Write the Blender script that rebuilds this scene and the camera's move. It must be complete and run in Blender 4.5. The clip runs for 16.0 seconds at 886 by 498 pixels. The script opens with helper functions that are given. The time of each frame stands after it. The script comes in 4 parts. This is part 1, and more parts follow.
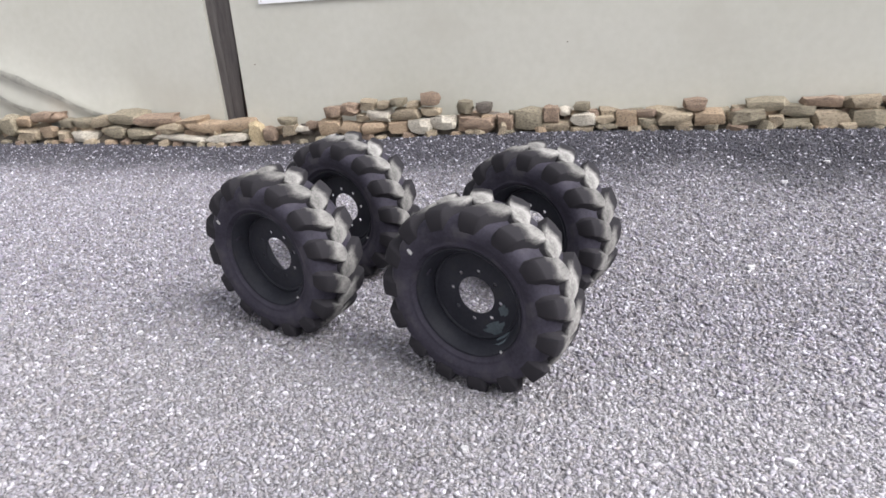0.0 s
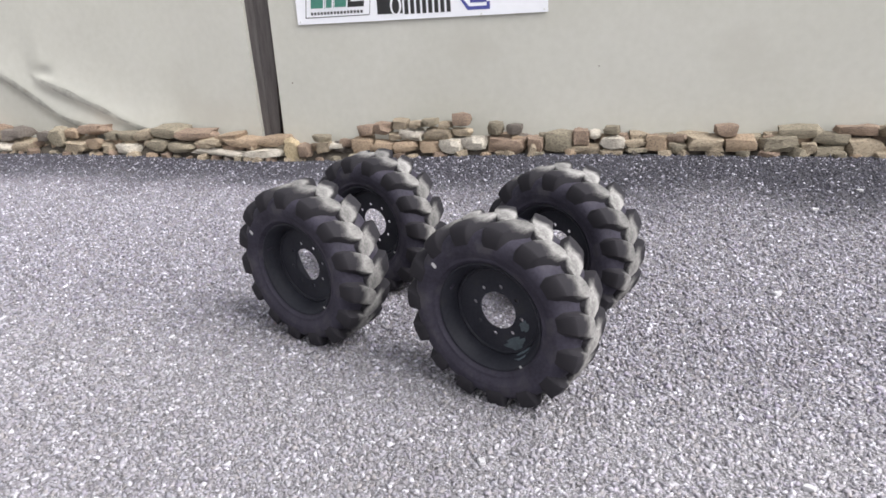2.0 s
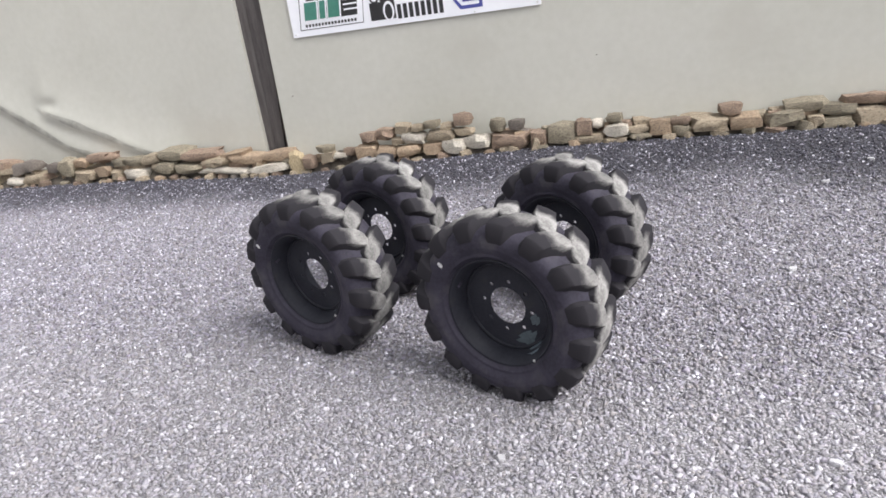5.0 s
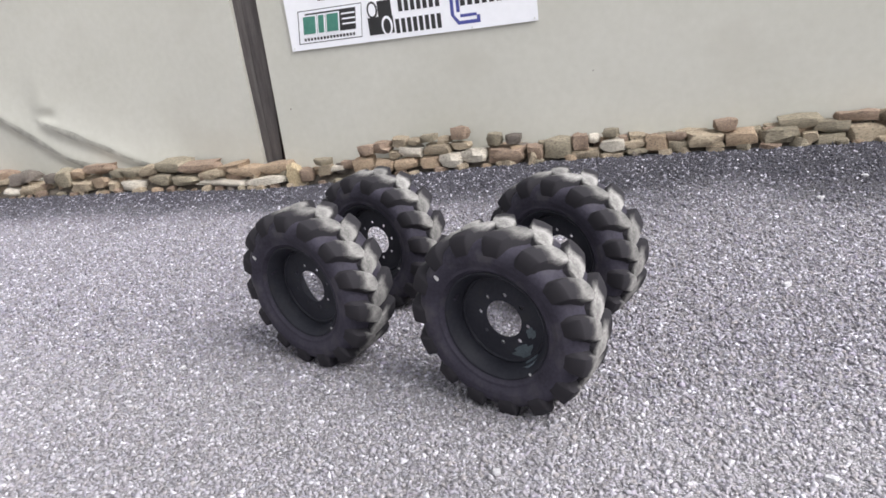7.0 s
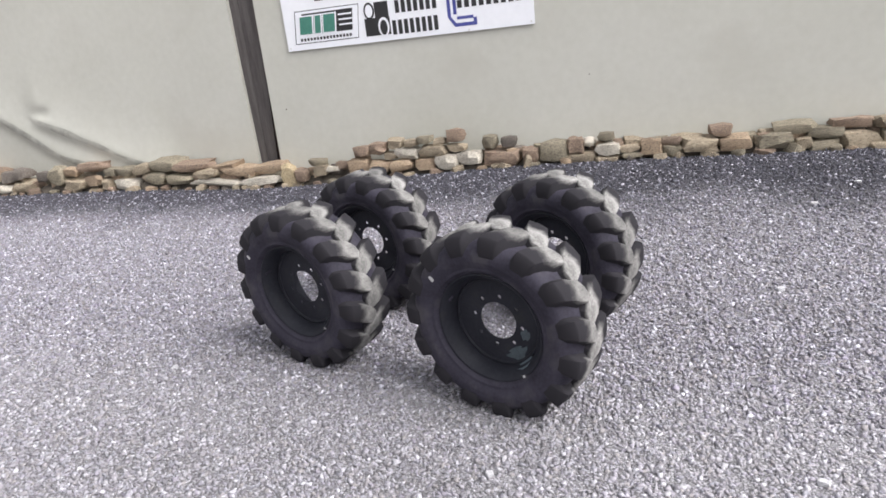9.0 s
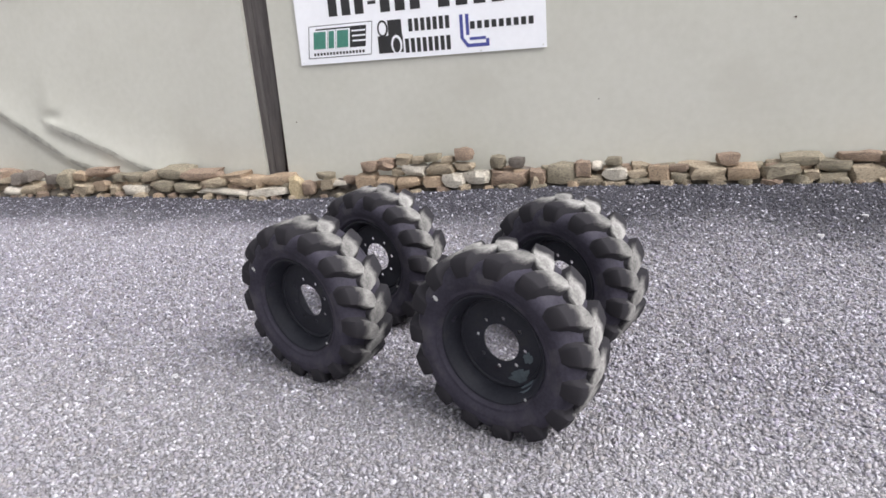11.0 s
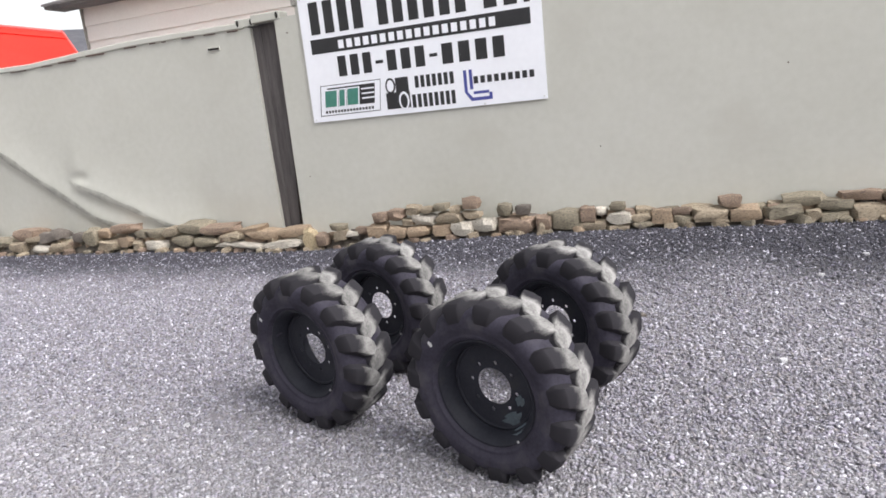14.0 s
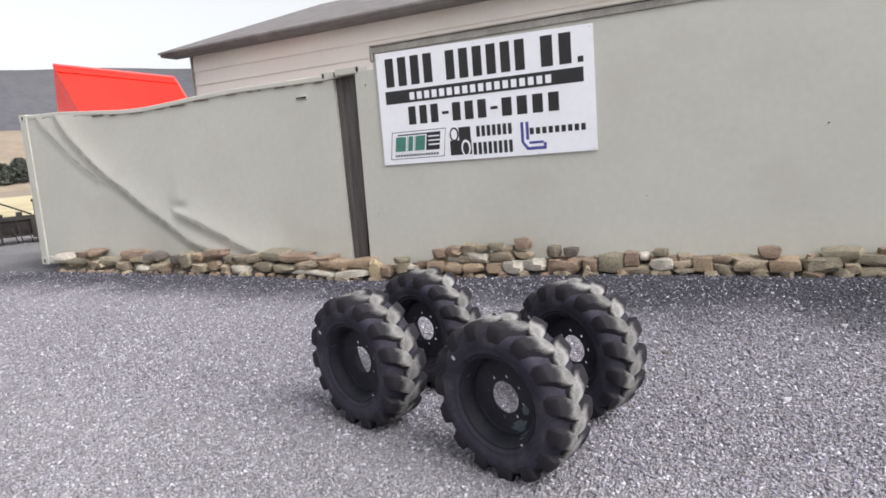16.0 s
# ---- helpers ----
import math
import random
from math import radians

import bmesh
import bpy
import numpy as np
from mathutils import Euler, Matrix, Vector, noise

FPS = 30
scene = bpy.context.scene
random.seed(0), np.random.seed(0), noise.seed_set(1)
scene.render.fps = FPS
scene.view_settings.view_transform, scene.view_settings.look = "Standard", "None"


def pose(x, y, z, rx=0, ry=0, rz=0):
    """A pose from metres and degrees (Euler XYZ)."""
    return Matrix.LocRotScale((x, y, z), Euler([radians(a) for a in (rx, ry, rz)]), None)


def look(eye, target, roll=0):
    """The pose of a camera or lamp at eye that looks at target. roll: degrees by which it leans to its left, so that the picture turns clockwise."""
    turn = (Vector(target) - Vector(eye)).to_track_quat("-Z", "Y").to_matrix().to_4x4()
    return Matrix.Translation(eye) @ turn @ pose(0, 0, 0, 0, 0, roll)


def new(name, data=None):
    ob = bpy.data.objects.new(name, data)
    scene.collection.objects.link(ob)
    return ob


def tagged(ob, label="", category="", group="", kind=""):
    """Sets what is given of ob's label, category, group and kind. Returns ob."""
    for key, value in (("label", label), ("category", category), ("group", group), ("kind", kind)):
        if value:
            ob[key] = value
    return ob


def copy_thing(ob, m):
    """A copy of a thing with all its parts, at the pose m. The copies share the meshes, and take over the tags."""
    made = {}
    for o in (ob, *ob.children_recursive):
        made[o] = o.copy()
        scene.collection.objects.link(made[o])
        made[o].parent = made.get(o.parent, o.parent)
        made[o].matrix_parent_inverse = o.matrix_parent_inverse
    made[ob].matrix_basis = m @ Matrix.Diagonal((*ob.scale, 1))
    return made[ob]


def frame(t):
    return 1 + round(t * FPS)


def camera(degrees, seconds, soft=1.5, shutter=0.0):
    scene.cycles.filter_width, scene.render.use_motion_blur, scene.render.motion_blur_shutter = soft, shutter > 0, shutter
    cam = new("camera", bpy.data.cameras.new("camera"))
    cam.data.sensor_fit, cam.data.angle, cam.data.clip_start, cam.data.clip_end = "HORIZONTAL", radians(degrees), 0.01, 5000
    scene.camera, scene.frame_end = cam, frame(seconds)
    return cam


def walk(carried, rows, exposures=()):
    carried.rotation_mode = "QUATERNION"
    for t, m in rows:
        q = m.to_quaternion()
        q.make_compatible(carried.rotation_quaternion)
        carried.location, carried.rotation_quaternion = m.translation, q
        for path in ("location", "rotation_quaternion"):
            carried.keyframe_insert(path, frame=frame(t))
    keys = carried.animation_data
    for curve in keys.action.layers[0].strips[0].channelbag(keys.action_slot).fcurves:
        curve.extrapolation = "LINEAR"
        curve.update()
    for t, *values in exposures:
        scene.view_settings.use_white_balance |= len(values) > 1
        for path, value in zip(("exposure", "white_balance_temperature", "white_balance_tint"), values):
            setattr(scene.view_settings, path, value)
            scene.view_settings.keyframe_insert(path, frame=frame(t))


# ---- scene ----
cam = camera(68.5, 16.0, soft=1.65)
PATH = [
    (0, (0.516, 0.092, 1.404), (0.011, 1.878, 0.658), -4.0),
    (0.5, (0.531, 0.037, 1.402), (-0.048, 1.819, 0.704), -3.9),
    (1, (0.534, 0.027, 1.413), (-0.129, 1.776, 0.705), -4.0),
    (1.5, (0.563, 0.049, 1.405), (-0.029, 1.823, 0.695), -3.8),
    (2, (0.551, 0.038, 1.402), (-0.043, 1.822, 0.721), -3.2),
    (2.5, (0.546, 0.034, 1.402), (-0.028, 1.815, 0.695), -2.7),
    (3, (0.533, 0.033, 1.389), (-0.073, 1.804, 0.684), -2.2),
    (3.5, (0.527, 0.011, 1.399), (-0.139, 1.755, 0.684), -1.4),
    (4, (0.557, 0.037, 1.386), (-0.09, 1.788, 0.666), -5.1),
    (4.5, (0.594, 0.047, 1.384), (0.032, 1.825, 0.663), -8.2),
    (5, (0.585, 0.052, 1.385), (-0.053, 1.825, 0.715), -7.9),
    (7.5, (0.587, 0.046, 1.384), (-0.032, 1.839, 0.75), -7.1),
    (8, (0.584, 0.045, 1.379), (-0.033, 1.838, 0.742), -6.7),
    (8.5, (0.581, 0.046, 1.376), (-0.036, 1.84, 0.745), -6.7),
    (9, (0.581, 0.049, 1.377), (-0.029, 1.848, 0.75), -6.6),
    (11.5, (0.562, 0.05, 1.388), (-0.083, 1.853, 0.813), -3.5),
    (12, (0.539, 0.086, 1.376), (-0.138, 1.871, 0.781), -3.1),
    (12.5, (0.562, 0.19, 1.4), (-0.223, 1.95, 0.865), -7.4),
    (13, (0.63, 0.261, 1.382), (-0.171, 2.046, 0.967), -12.5),
    (13.5, (0.682, 0.193, 1.396), (-0.086, 1.991, 0.976), -12.9),
    (14, (0.718, -0.027, 1.417), (0.036, 1.803, 0.984), -6.2),
    (14.5, (0.805, -0.211, 1.454), (0.117, 1.624, 1.059), 0.2),
    (15, (0.996, -0.259, 1.439), (0.1, 1.499, 1.112), -0.5),
    (15.5, (1.126, -0.295, 1.443), (0.298, 1.485, 1.059), -6.0),
    (16, (1.106, -0.425, 1.461), (0.215, 1.341, 1.168), -4.6),
]
EXPOSURES = [(0.0, 0.79), (1.5, 0.74), (9.0, 0.7), (12.5, 0.68), (14.0, 0.66), (15.0, 0.55), (16.0, 0.45)]
walk(cam, [(t, look(eye, target, roll)) for t, eye, target, roll in PATH], EXPOSURES)

# ---- light: a bright overcast sky with a very soft sun ----
SUN_ELEVATION, SUN_AZIMUTH = 46.0, 105.0
world = bpy.data.worlds.new("overcast_sky")
scene.world = world
world.use_nodes = True
wn, wl = world.node_tree.nodes, world.node_tree.links
wn.clear()
sky = wn.new("ShaderNodeTexSky")
sky.sky_type = "NISHITA"
sky.sun_disc = False
sky.sun_elevation = radians(SUN_ELEVATION)
sky.sun_rotation = radians(SUN_AZIMUTH)
sky.dust_density = 4.0
grey = wn.new("ShaderNodeHueSaturation")
grey.inputs["Saturation"].default_value = 0.12
grey.inputs["Value"].default_value = 1.22
back = wn.new("ShaderNodeBackground")
back.inputs["Strength"].default_value = 0.147
out = wn.new("ShaderNodeOutputWorld")
wl.new(sky.outputs["Color"], grey.inputs["Color"])
wl.new(grey.outputs["Color"], back.inputs["Color"])
wl.new(back.outputs["Background"], out.inputs["Surface"])

sun_data = bpy.data.lights.new("sun", "SUN")
sun_data.energy, sun_data.angle, sun_data.color = 1.1, radians(36), (1.0, 0.985, 0.965)
sun = new("sun", sun_data)
sun.matrix_world = look((0, 0, 0), (-math.sin(radians(SUN_AZIMUTH)) * math.cos(radians(SUN_ELEVATION)),
                                    -math.cos(radians(SUN_AZIMUTH)) * math.cos(radians(SUN_ELEVATION)),
                                    -math.sin(radians(SUN_ELEVATION))))


# ---- materials ----
def material(name, dark, light, rough=0.7, scale=8.0, fine=60.0, bump=0.15, bump_size=0.01, metal=0.0, spots=None, spot_scale=3.0, spot_at=(0.58, 0.7), spread=0.0, specular=0.5, stretch=(1, 1, 1), island=False, with_strip=False, tints=()):
    """Two noise scales between two colours, stains of a third, fine relief, and a spread of tone from piece to piece."""
    m = bpy.data.materials.new(name)
    m.use_nodes = True
    n, l = m.node_tree.nodes, m.node_tree.links
    bsdf = n["Principled BSDF"]
    coord = n.new("ShaderNodeTexCoord")
    mapping = n.new("ShaderNodeMapping")
    mapping.inputs["Scale"].default_value = stretch
    l.new(coord.outputs["Object"], mapping.inputs["Vector"])

    def noise_node(size, detail=4.0):
        t = n.new("ShaderNodeTexNoise")
        t.inputs["Scale"].default_value, t.inputs["Detail"].default_value = size, detail
        l.new(mapping.outputs["Vector"], t.inputs["Vector"])
        return t

    coarse, grain = noise_node(scale), noise_node(fine, 3.0)
    both = n.new("ShaderNodeMath")
    both.operation = "MULTIPLY_ADD"
    both.inputs[1].default_value, both.inputs[2].default_value = 0.45, 0.0
    l.new(grain.outputs["Fac"], both.inputs[0])
    add = n.new("ShaderNodeMath")
    add.operation = "MULTIPLY_ADD"
    add.inputs[1].default_value = 0.75
    l.new(coarse.outputs["Fac"], add.inputs[0])
    l.new(both.outputs[0], add.inputs[2])
    ramp = n.new("ShaderNodeValToRGB")
    ramp.color_ramp.elements[0].position, ramp.color_ramp.elements[1].position = 0.38, 0.8
    ramp.color_ramp.elements[0].color, ramp.color_ramp.elements[1].color = (*dark, 1), (*light, 1)
    l.new(add.outputs[0], ramp.inputs["Fac"])
    colour = ramp.outputs["Color"]
    if spots:
        stain = noise_node(spot_scale, 6.0)
        mask = n.new("ShaderNodeMapRange")
        mask.inputs["From Min"].default_value, mask.inputs["From Max"].default_value = spot_at
        l.new(stain.outputs["Fac"], mask.inputs["Value"])
        mix = n.new("ShaderNodeMix")
        mix.data_type = "RGBA"
        mix.inputs["B"].default_value = (*spots, 1)
        l.new(mask.outputs["Result"], mix.inputs["Factor"])
        l.new(colour, mix.inputs["A"])
        colour = mix.outputs["Result"]
    if spread:
        rnd = n.new("ShaderNodeNewGeometry" if island else "ShaderNodeObjectInfo")
        value = n.new("ShaderNodeMapRange")
        value.inputs["To Min"].default_value, value.inputs["To Max"].default_value = 1 - spread, 1 + spread
        l.new(rnd.outputs["Random Per Island" if island else "Random"], value.inputs["Value"])
        hsv = n.new("ShaderNodeHueSaturation")
        l.new(value.outputs["Result"], hsv.inputs["Value"])
        l.new(colour, hsv.inputs["Color"])
        colour = hsv.outputs["Color"]
    if tints:
        # each piece takes one of a few tints, dark to pale, so that no two neighbours match
        pick = n.new("ShaderNodeValToRGB")
        pick.color_ramp.interpolation = "CONSTANT"
        for k, tint in enumerate(tints):
            at = k / len(tints)
            slot = pick.color_ramp.elements[0] if k == 0 else pick.color_ramp.elements[1] if k == 1 else pick.color_ramp.elements.new(at)
            slot.position, slot.color = at, (*tint, 1)
        l.new(rnd.outputs["Random Per Island"], pick.inputs["Fac"])
        blend = n.new("ShaderNodeMix")
        blend.data_type, blend.blend_type = "RGBA", "MULTIPLY"
        blend.inputs["Factor"].default_value = 1.0
        l.new(colour, blend.inputs["A"])
        l.new(pick.outputs["Color"], blend.inputs["B"])
        colour = blend.outputs["Result"]
    if with_strip:
        # a few chips, picked at random, keep their paler tone inside the strip
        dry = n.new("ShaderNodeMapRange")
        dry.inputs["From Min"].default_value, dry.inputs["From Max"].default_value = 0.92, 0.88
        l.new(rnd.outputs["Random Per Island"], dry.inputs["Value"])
        strip_mask = n.new("ShaderNodeMath")
        strip_mask.operation = "MULTIPLY"
        l.new(dark_strip(n, l, coord), strip_mask.inputs[0])
        l.new(dry.outputs["Result"], strip_mask.inputs[1])
        colour = darken(n, l, pale_patch(n, l, coord, colour), strip_mask.outputs[0])
    l.new(colour, bsdf.inputs["Base Color"])
    bsdf.inputs["Roughness"].default_value = rough
    bsdf.inputs["Metallic"].default_value = metal
    bsdf.inputs["Specular IOR Level"].default_value = specular
    if bump:
        b = n.new("ShaderNodeBump")
        b.inputs["Strength"].default_value, b.inputs["Distance"].default_value = bump, bump_size
        l.new(add.outputs[0], b.inputs["Height"])
        l.new(b.outputs["Normal"], bsdf.inputs["Normal"])
    return m


def dark_strip(n, l, coord):
    """One along the foot of the containers, nought elsewhere; its edge wanders."""
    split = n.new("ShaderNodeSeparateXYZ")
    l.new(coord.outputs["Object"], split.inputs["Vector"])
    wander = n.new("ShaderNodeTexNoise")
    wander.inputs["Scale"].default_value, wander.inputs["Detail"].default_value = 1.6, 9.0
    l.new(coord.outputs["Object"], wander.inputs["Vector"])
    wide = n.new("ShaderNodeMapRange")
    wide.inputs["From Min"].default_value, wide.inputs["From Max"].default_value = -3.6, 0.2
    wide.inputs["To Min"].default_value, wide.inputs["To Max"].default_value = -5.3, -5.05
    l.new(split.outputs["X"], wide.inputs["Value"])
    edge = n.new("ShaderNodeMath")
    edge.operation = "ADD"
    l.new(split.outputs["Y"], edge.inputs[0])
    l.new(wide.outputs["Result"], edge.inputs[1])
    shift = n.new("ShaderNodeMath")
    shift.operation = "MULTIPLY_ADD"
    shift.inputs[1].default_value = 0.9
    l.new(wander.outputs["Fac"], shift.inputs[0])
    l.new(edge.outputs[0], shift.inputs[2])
    strip_mask = n.new("ShaderNodeMapRange")
    strip_mask.inputs["From Min"].default_value, strip_mask.inputs["From Max"].default_value = -0.55, 0.5
    strip_mask.interpolation_type = "SMOOTHSTEP"
    l.new(shift.outputs[0], strip_mask.inputs["Value"])
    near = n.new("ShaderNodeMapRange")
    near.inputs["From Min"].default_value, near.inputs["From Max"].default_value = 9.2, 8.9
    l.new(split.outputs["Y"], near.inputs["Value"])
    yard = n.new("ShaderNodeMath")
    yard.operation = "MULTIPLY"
    l.new(strip_mask.outputs["Result"], yard.inputs[0])
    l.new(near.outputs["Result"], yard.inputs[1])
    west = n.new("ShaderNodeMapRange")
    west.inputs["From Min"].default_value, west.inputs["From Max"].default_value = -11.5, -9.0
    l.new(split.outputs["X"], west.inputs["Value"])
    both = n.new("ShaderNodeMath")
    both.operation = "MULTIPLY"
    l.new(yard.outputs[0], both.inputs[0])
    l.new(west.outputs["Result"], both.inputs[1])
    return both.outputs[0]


def pale_patch(n, l, coord, colour):
    """Paler gravel over a patch on the near side of the yard; its edge wanders."""
    split = n.new("ShaderNodeVectorMath")
    split.operation = "DISTANCE"
    split.inputs[1].default_value = (2.1, 0.9, 0.0)
    l.new(coord.outputs["Object"], split.inputs[0])
    wander = n.new("ShaderNodeTexNoise")
    wander.inputs["Scale"].default_value, wander.inputs["Detail"].default_value = 1.3, 6.0
    l.new(coord.outputs["Object"], wander.inputs["Vector"])
    reach = n.new("ShaderNodeMath")
    reach.operation = "MULTIPLY_ADD"
    reach.inputs[1].default_value = 1.0
    l.new(wander.outputs["Fac"], reach.inputs[0])
    l.new(split.outputs["Value"], reach.inputs[2])
    pale = n.new("ShaderNodeMapRange")
    pale.inputs["From Min"].default_value, pale.inputs["From Max"].default_value = 2.7, 1.5
    pale.inputs["To Min"].default_value, pale.inputs["To Max"].default_value = 1.0, 1.4
    l.new(reach.outputs[0], pale.inputs["Value"])
    lift = n.new("ShaderNodeHueSaturation")
    l.new(pale.outputs["Result"], lift.inputs["Value"])
    l.new(colour, lift.inputs["Color"])
    return lift.outputs["Color"]


def darken(n, l, colour, factor):
    # multiplies the gravel colour down to a dark bluish grey
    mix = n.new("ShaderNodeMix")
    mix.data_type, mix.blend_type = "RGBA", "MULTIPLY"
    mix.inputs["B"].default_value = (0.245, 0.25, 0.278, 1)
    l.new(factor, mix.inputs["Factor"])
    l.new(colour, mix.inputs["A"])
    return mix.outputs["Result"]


def ground_material():
    """Pale crushed limestone; straw-coloured grass far out; a darker strip along the containers."""
    m = bpy.data.materials.new("gravel_ground")
    m.use_nodes = True
    n, l = m.node_tree.nodes, m.node_tree.links
    bsdf = n["Principled BSDF"]
    coord = n.new("ShaderNodeTexCoord")
    cell = n.new("ShaderNodeTexVoronoi")
    cell.inputs["Scale"].default_value = 84.0
    l.new(coord.outputs["Object"], cell.inputs["Vector"])
    edge = n.new("ShaderNodeTexVoronoi")
    edge.feature = "DISTANCE_TO_EDGE"
    edge.inputs["Scale"].default_value = 84.0
    l.new(coord.outputs["Object"], edge.inputs["Vector"])
    tone = n.new("ShaderNodeSeparateColor")
    l.new(cell.outputs["Color"], tone.inputs["Color"])
    ramp = n.new("ShaderNodeValToRGB")
    ramp.color_ramp.elements[0].color, ramp.color_ramp.elements[1].color = (*GRAVEL_DARK, 1), (*GRAVEL_LIGHT, 1)
    l.new(tone.outputs["Red"], ramp.inputs["Fac"])
    gap = n.new("ShaderNodeMapRange")
    gap.inputs["From Max"].default_value = 0.12
    gap.inputs["To Min"].default_value = 0.5
    l.new(edge.outputs["Distance"], gap.inputs["Value"])
    shade = n.new("ShaderNodeMix")
    shade.data_type, shade.blend_type = "RGBA", "MULTIPLY"
    shade.inputs["Factor"].default_value = 1.0
    l.new(ramp.outputs["Color"], shade.inputs["A"])
    l.new(gap.outputs["Result"], shade.inputs["B"])
    big = n.new("ShaderNodeTexNoise")
    big.inputs["Scale"].default_value, big.inputs["Detail"].default_value = 0.9, 5.0
    l.new(coord.outputs["Object"], big.inputs["Vector"])
    patch = n.new("ShaderNodeMapRange")
    patch.inputs["From Min"].default_value, patch.inputs["From Max"].default_value = 0.3, 0.7
    patch.inputs["To Min"].default_value, patch.inputs["To Max"].default_value = 0.82, 1.08
    l.new(big.outputs["Fac"], patch.inputs["Value"])
    patched = n.new("ShaderNodeMix")
    patched.data_type, patched.blend_type = "RGBA", "MULTIPLY"
    patched.inputs["Factor"].default_value = 1.0
    l.new(shade.outputs["Result"], patched.inputs["A"])
    l.new(patch.outputs["Result"], patched.inputs["B"])
    # straw-coloured grass beyond the yard
    split = n.new("ShaderNodeSeparateXYZ")
    l.new(coord.outputs["Object"], split.inputs["Vector"])
    far = n.new("ShaderNodeMapRange")
    far.inputs["From Min"].default_value, far.inputs["From Max"].default_value = -19.0, -21.5
    l.new(split.outputs["X"], far.inputs["Value"])
    straw = n.new("ShaderNodeTexNoise")
    straw.inputs["Scale"].default_value, straw.inputs["Detail"].default_value = 0.35, 8.0
    l.new(coord.outputs["Object"], straw.inputs["Vector"])
    straw_ramp = n.new("ShaderNodeValToRGB")
    straw_ramp.color_ramp.elements[0].position, straw_ramp.color_ramp.elements[1].position = 0.35, 0.65
    straw_ramp.color_ramp.elements[0].color, straw_ramp.color_ramp.elements[1].color = (0.5, 0.42, 0.26, 1), (0.68, 0.6, 0.4, 1)
    l.new(straw.outputs["Fac"], straw_ramp.inputs["Fac"])
    fallow = n.new("ShaderNodeMapRange")
    fallow.inputs["From Min"].default_value, fallow.inputs["From Max"].default_value = -85.0, -95.0
    l.new(split.outputs["X"], fallow.inputs["Value"])
    plots = n.new("ShaderNodeMix")
    plots.data_type = "RGBA"
    plots.inputs["B"].default_value = (0.3, 0.245, 0.2, 1)
    l.new(fallow.outputs["Result"], plots.inputs["Factor"])
    l.new(straw_ramp.outputs["Color"], plots.inputs["A"])
    field = n.new("ShaderNodeMix")
    field.data_type = "RGBA"
    l.new(far.outputs["Result"], field.inputs["Factor"])
    l.new(patched.outputs["Result"], field.inputs["A"])
    l.new(plots.outputs["Result"], field.inputs["B"])
    l.new(darken(n, l, pale_patch(n, l, coord, field.outputs["Result"]), dark_strip(n, l, coord)), bsdf.inputs["Base Color"])
    bsdf.inputs["Roughness"].default_value = 0.9
    bump = n.new("ShaderNodeBump")
    bump.inputs["Strength"].default_value, bump.inputs["Distance"].default_value = 0.9, 0.012
    l.new(gap.outputs["Result"], bump.inputs["Height"])
    l.new(bump.outputs["Normal"], bsdf.inputs["Normal"])
    return m


GRAVEL_DARK, GRAVEL_LIGHT = (0.22, 0.212, 0.226), (0.395, 0.382, 0.408)
GROUND = ground_material()
# tints of single chips, from dirty to freshly broken
CHIP_TINTS = ((0.6, 0.58, 0.58), (0.4, 0.39, 0.41), (0.68, 0.64, 0.6), (0.58, 0.58, 0.62), (0.9, 0.9, 0.9), (0.5, 0.48, 0.49), (0.64, 0.61, 0.63), (0.62, 0.58, 0.65), (0.44, 0.42, 0.44), (0.76, 0.75, 0.76), (0.65, 0.64, 0.68), (0.56, 0.53, 0.52), (1.12, 1.12, 1.14), (0.6, 0.58, 0.62))
CHIPS = material("gravel_chips", (0.422, 0.41, 0.446), (0.636, 0.621, 0.668), 0.8, 30, 160, 0.2, 0.003, spread=0.1, island=True, with_strip=True,
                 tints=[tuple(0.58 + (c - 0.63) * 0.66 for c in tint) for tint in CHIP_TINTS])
COARSE_CHIPS = material("coarse_gravel_chips", (0.39, 0.38, 0.424), (0.614, 0.6, 0.664), 0.8, 30, 160, 0.2, 0.003, spread=0.16, island=True, with_strip=True, tints=CHIP_TINTS)
CONTAINER = material("beige_container_paint", (0.492, 0.485, 0.438), (0.56, 0.552, 0.508), 0.6, 0.8, 14, 0.05, 0.004, spots=(0.475, 0.462, 0.415), spot_scale=1.3, spot_at=(0.55, 0.85), specular=0.3)
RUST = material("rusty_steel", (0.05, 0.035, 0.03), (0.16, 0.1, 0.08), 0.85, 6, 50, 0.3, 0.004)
BOARD = material("weathered_brown_board", (0.066, 0.058, 0.058), (0.14, 0.125, 0.124), 0.85, 4, 30, 0.3, 0.004, stretch=(6, 6, 0.5))
HOLE = material("dark_recess", (0.015, 0.013, 0.012), (0.03, 0.027, 0.025), 0.9, 8, 40, 0.0)
FLASHING = material("weathered_grey_flashing", (0.23, 0.22, 0.2), (0.42, 0.4, 0.37), 0.6, 4, 40, 0.15, 0.004, metal=0.3)
RUBBER = material("black_tyre_rubber", (0.0225, 0.0205, 0.0302), (0.048, 0.044, 0.0625), 0.68, 10, 90, 0.5, 0.004, spots=(0.085, 0.079, 0.084), spot_scale=9, spot_at=(0.54, 0.82), specular=0.17)
DUSTY = material("dusty_worn_tread", (0.1, 0.097, 0.096), (0.31, 0.3, 0.294), 0.85, 18, 140, 0.35, 0.003, spread=0.28, specular=0.15)
# pale blue tones that paint the sky's reflection on black rim paint
RIM_GLINT = material("painted_rim_reflection", (0.03, 0.04, 0.05), (0.17, 0.215, 0.25), 0.45, 18, 150, 0.1, 0.001)
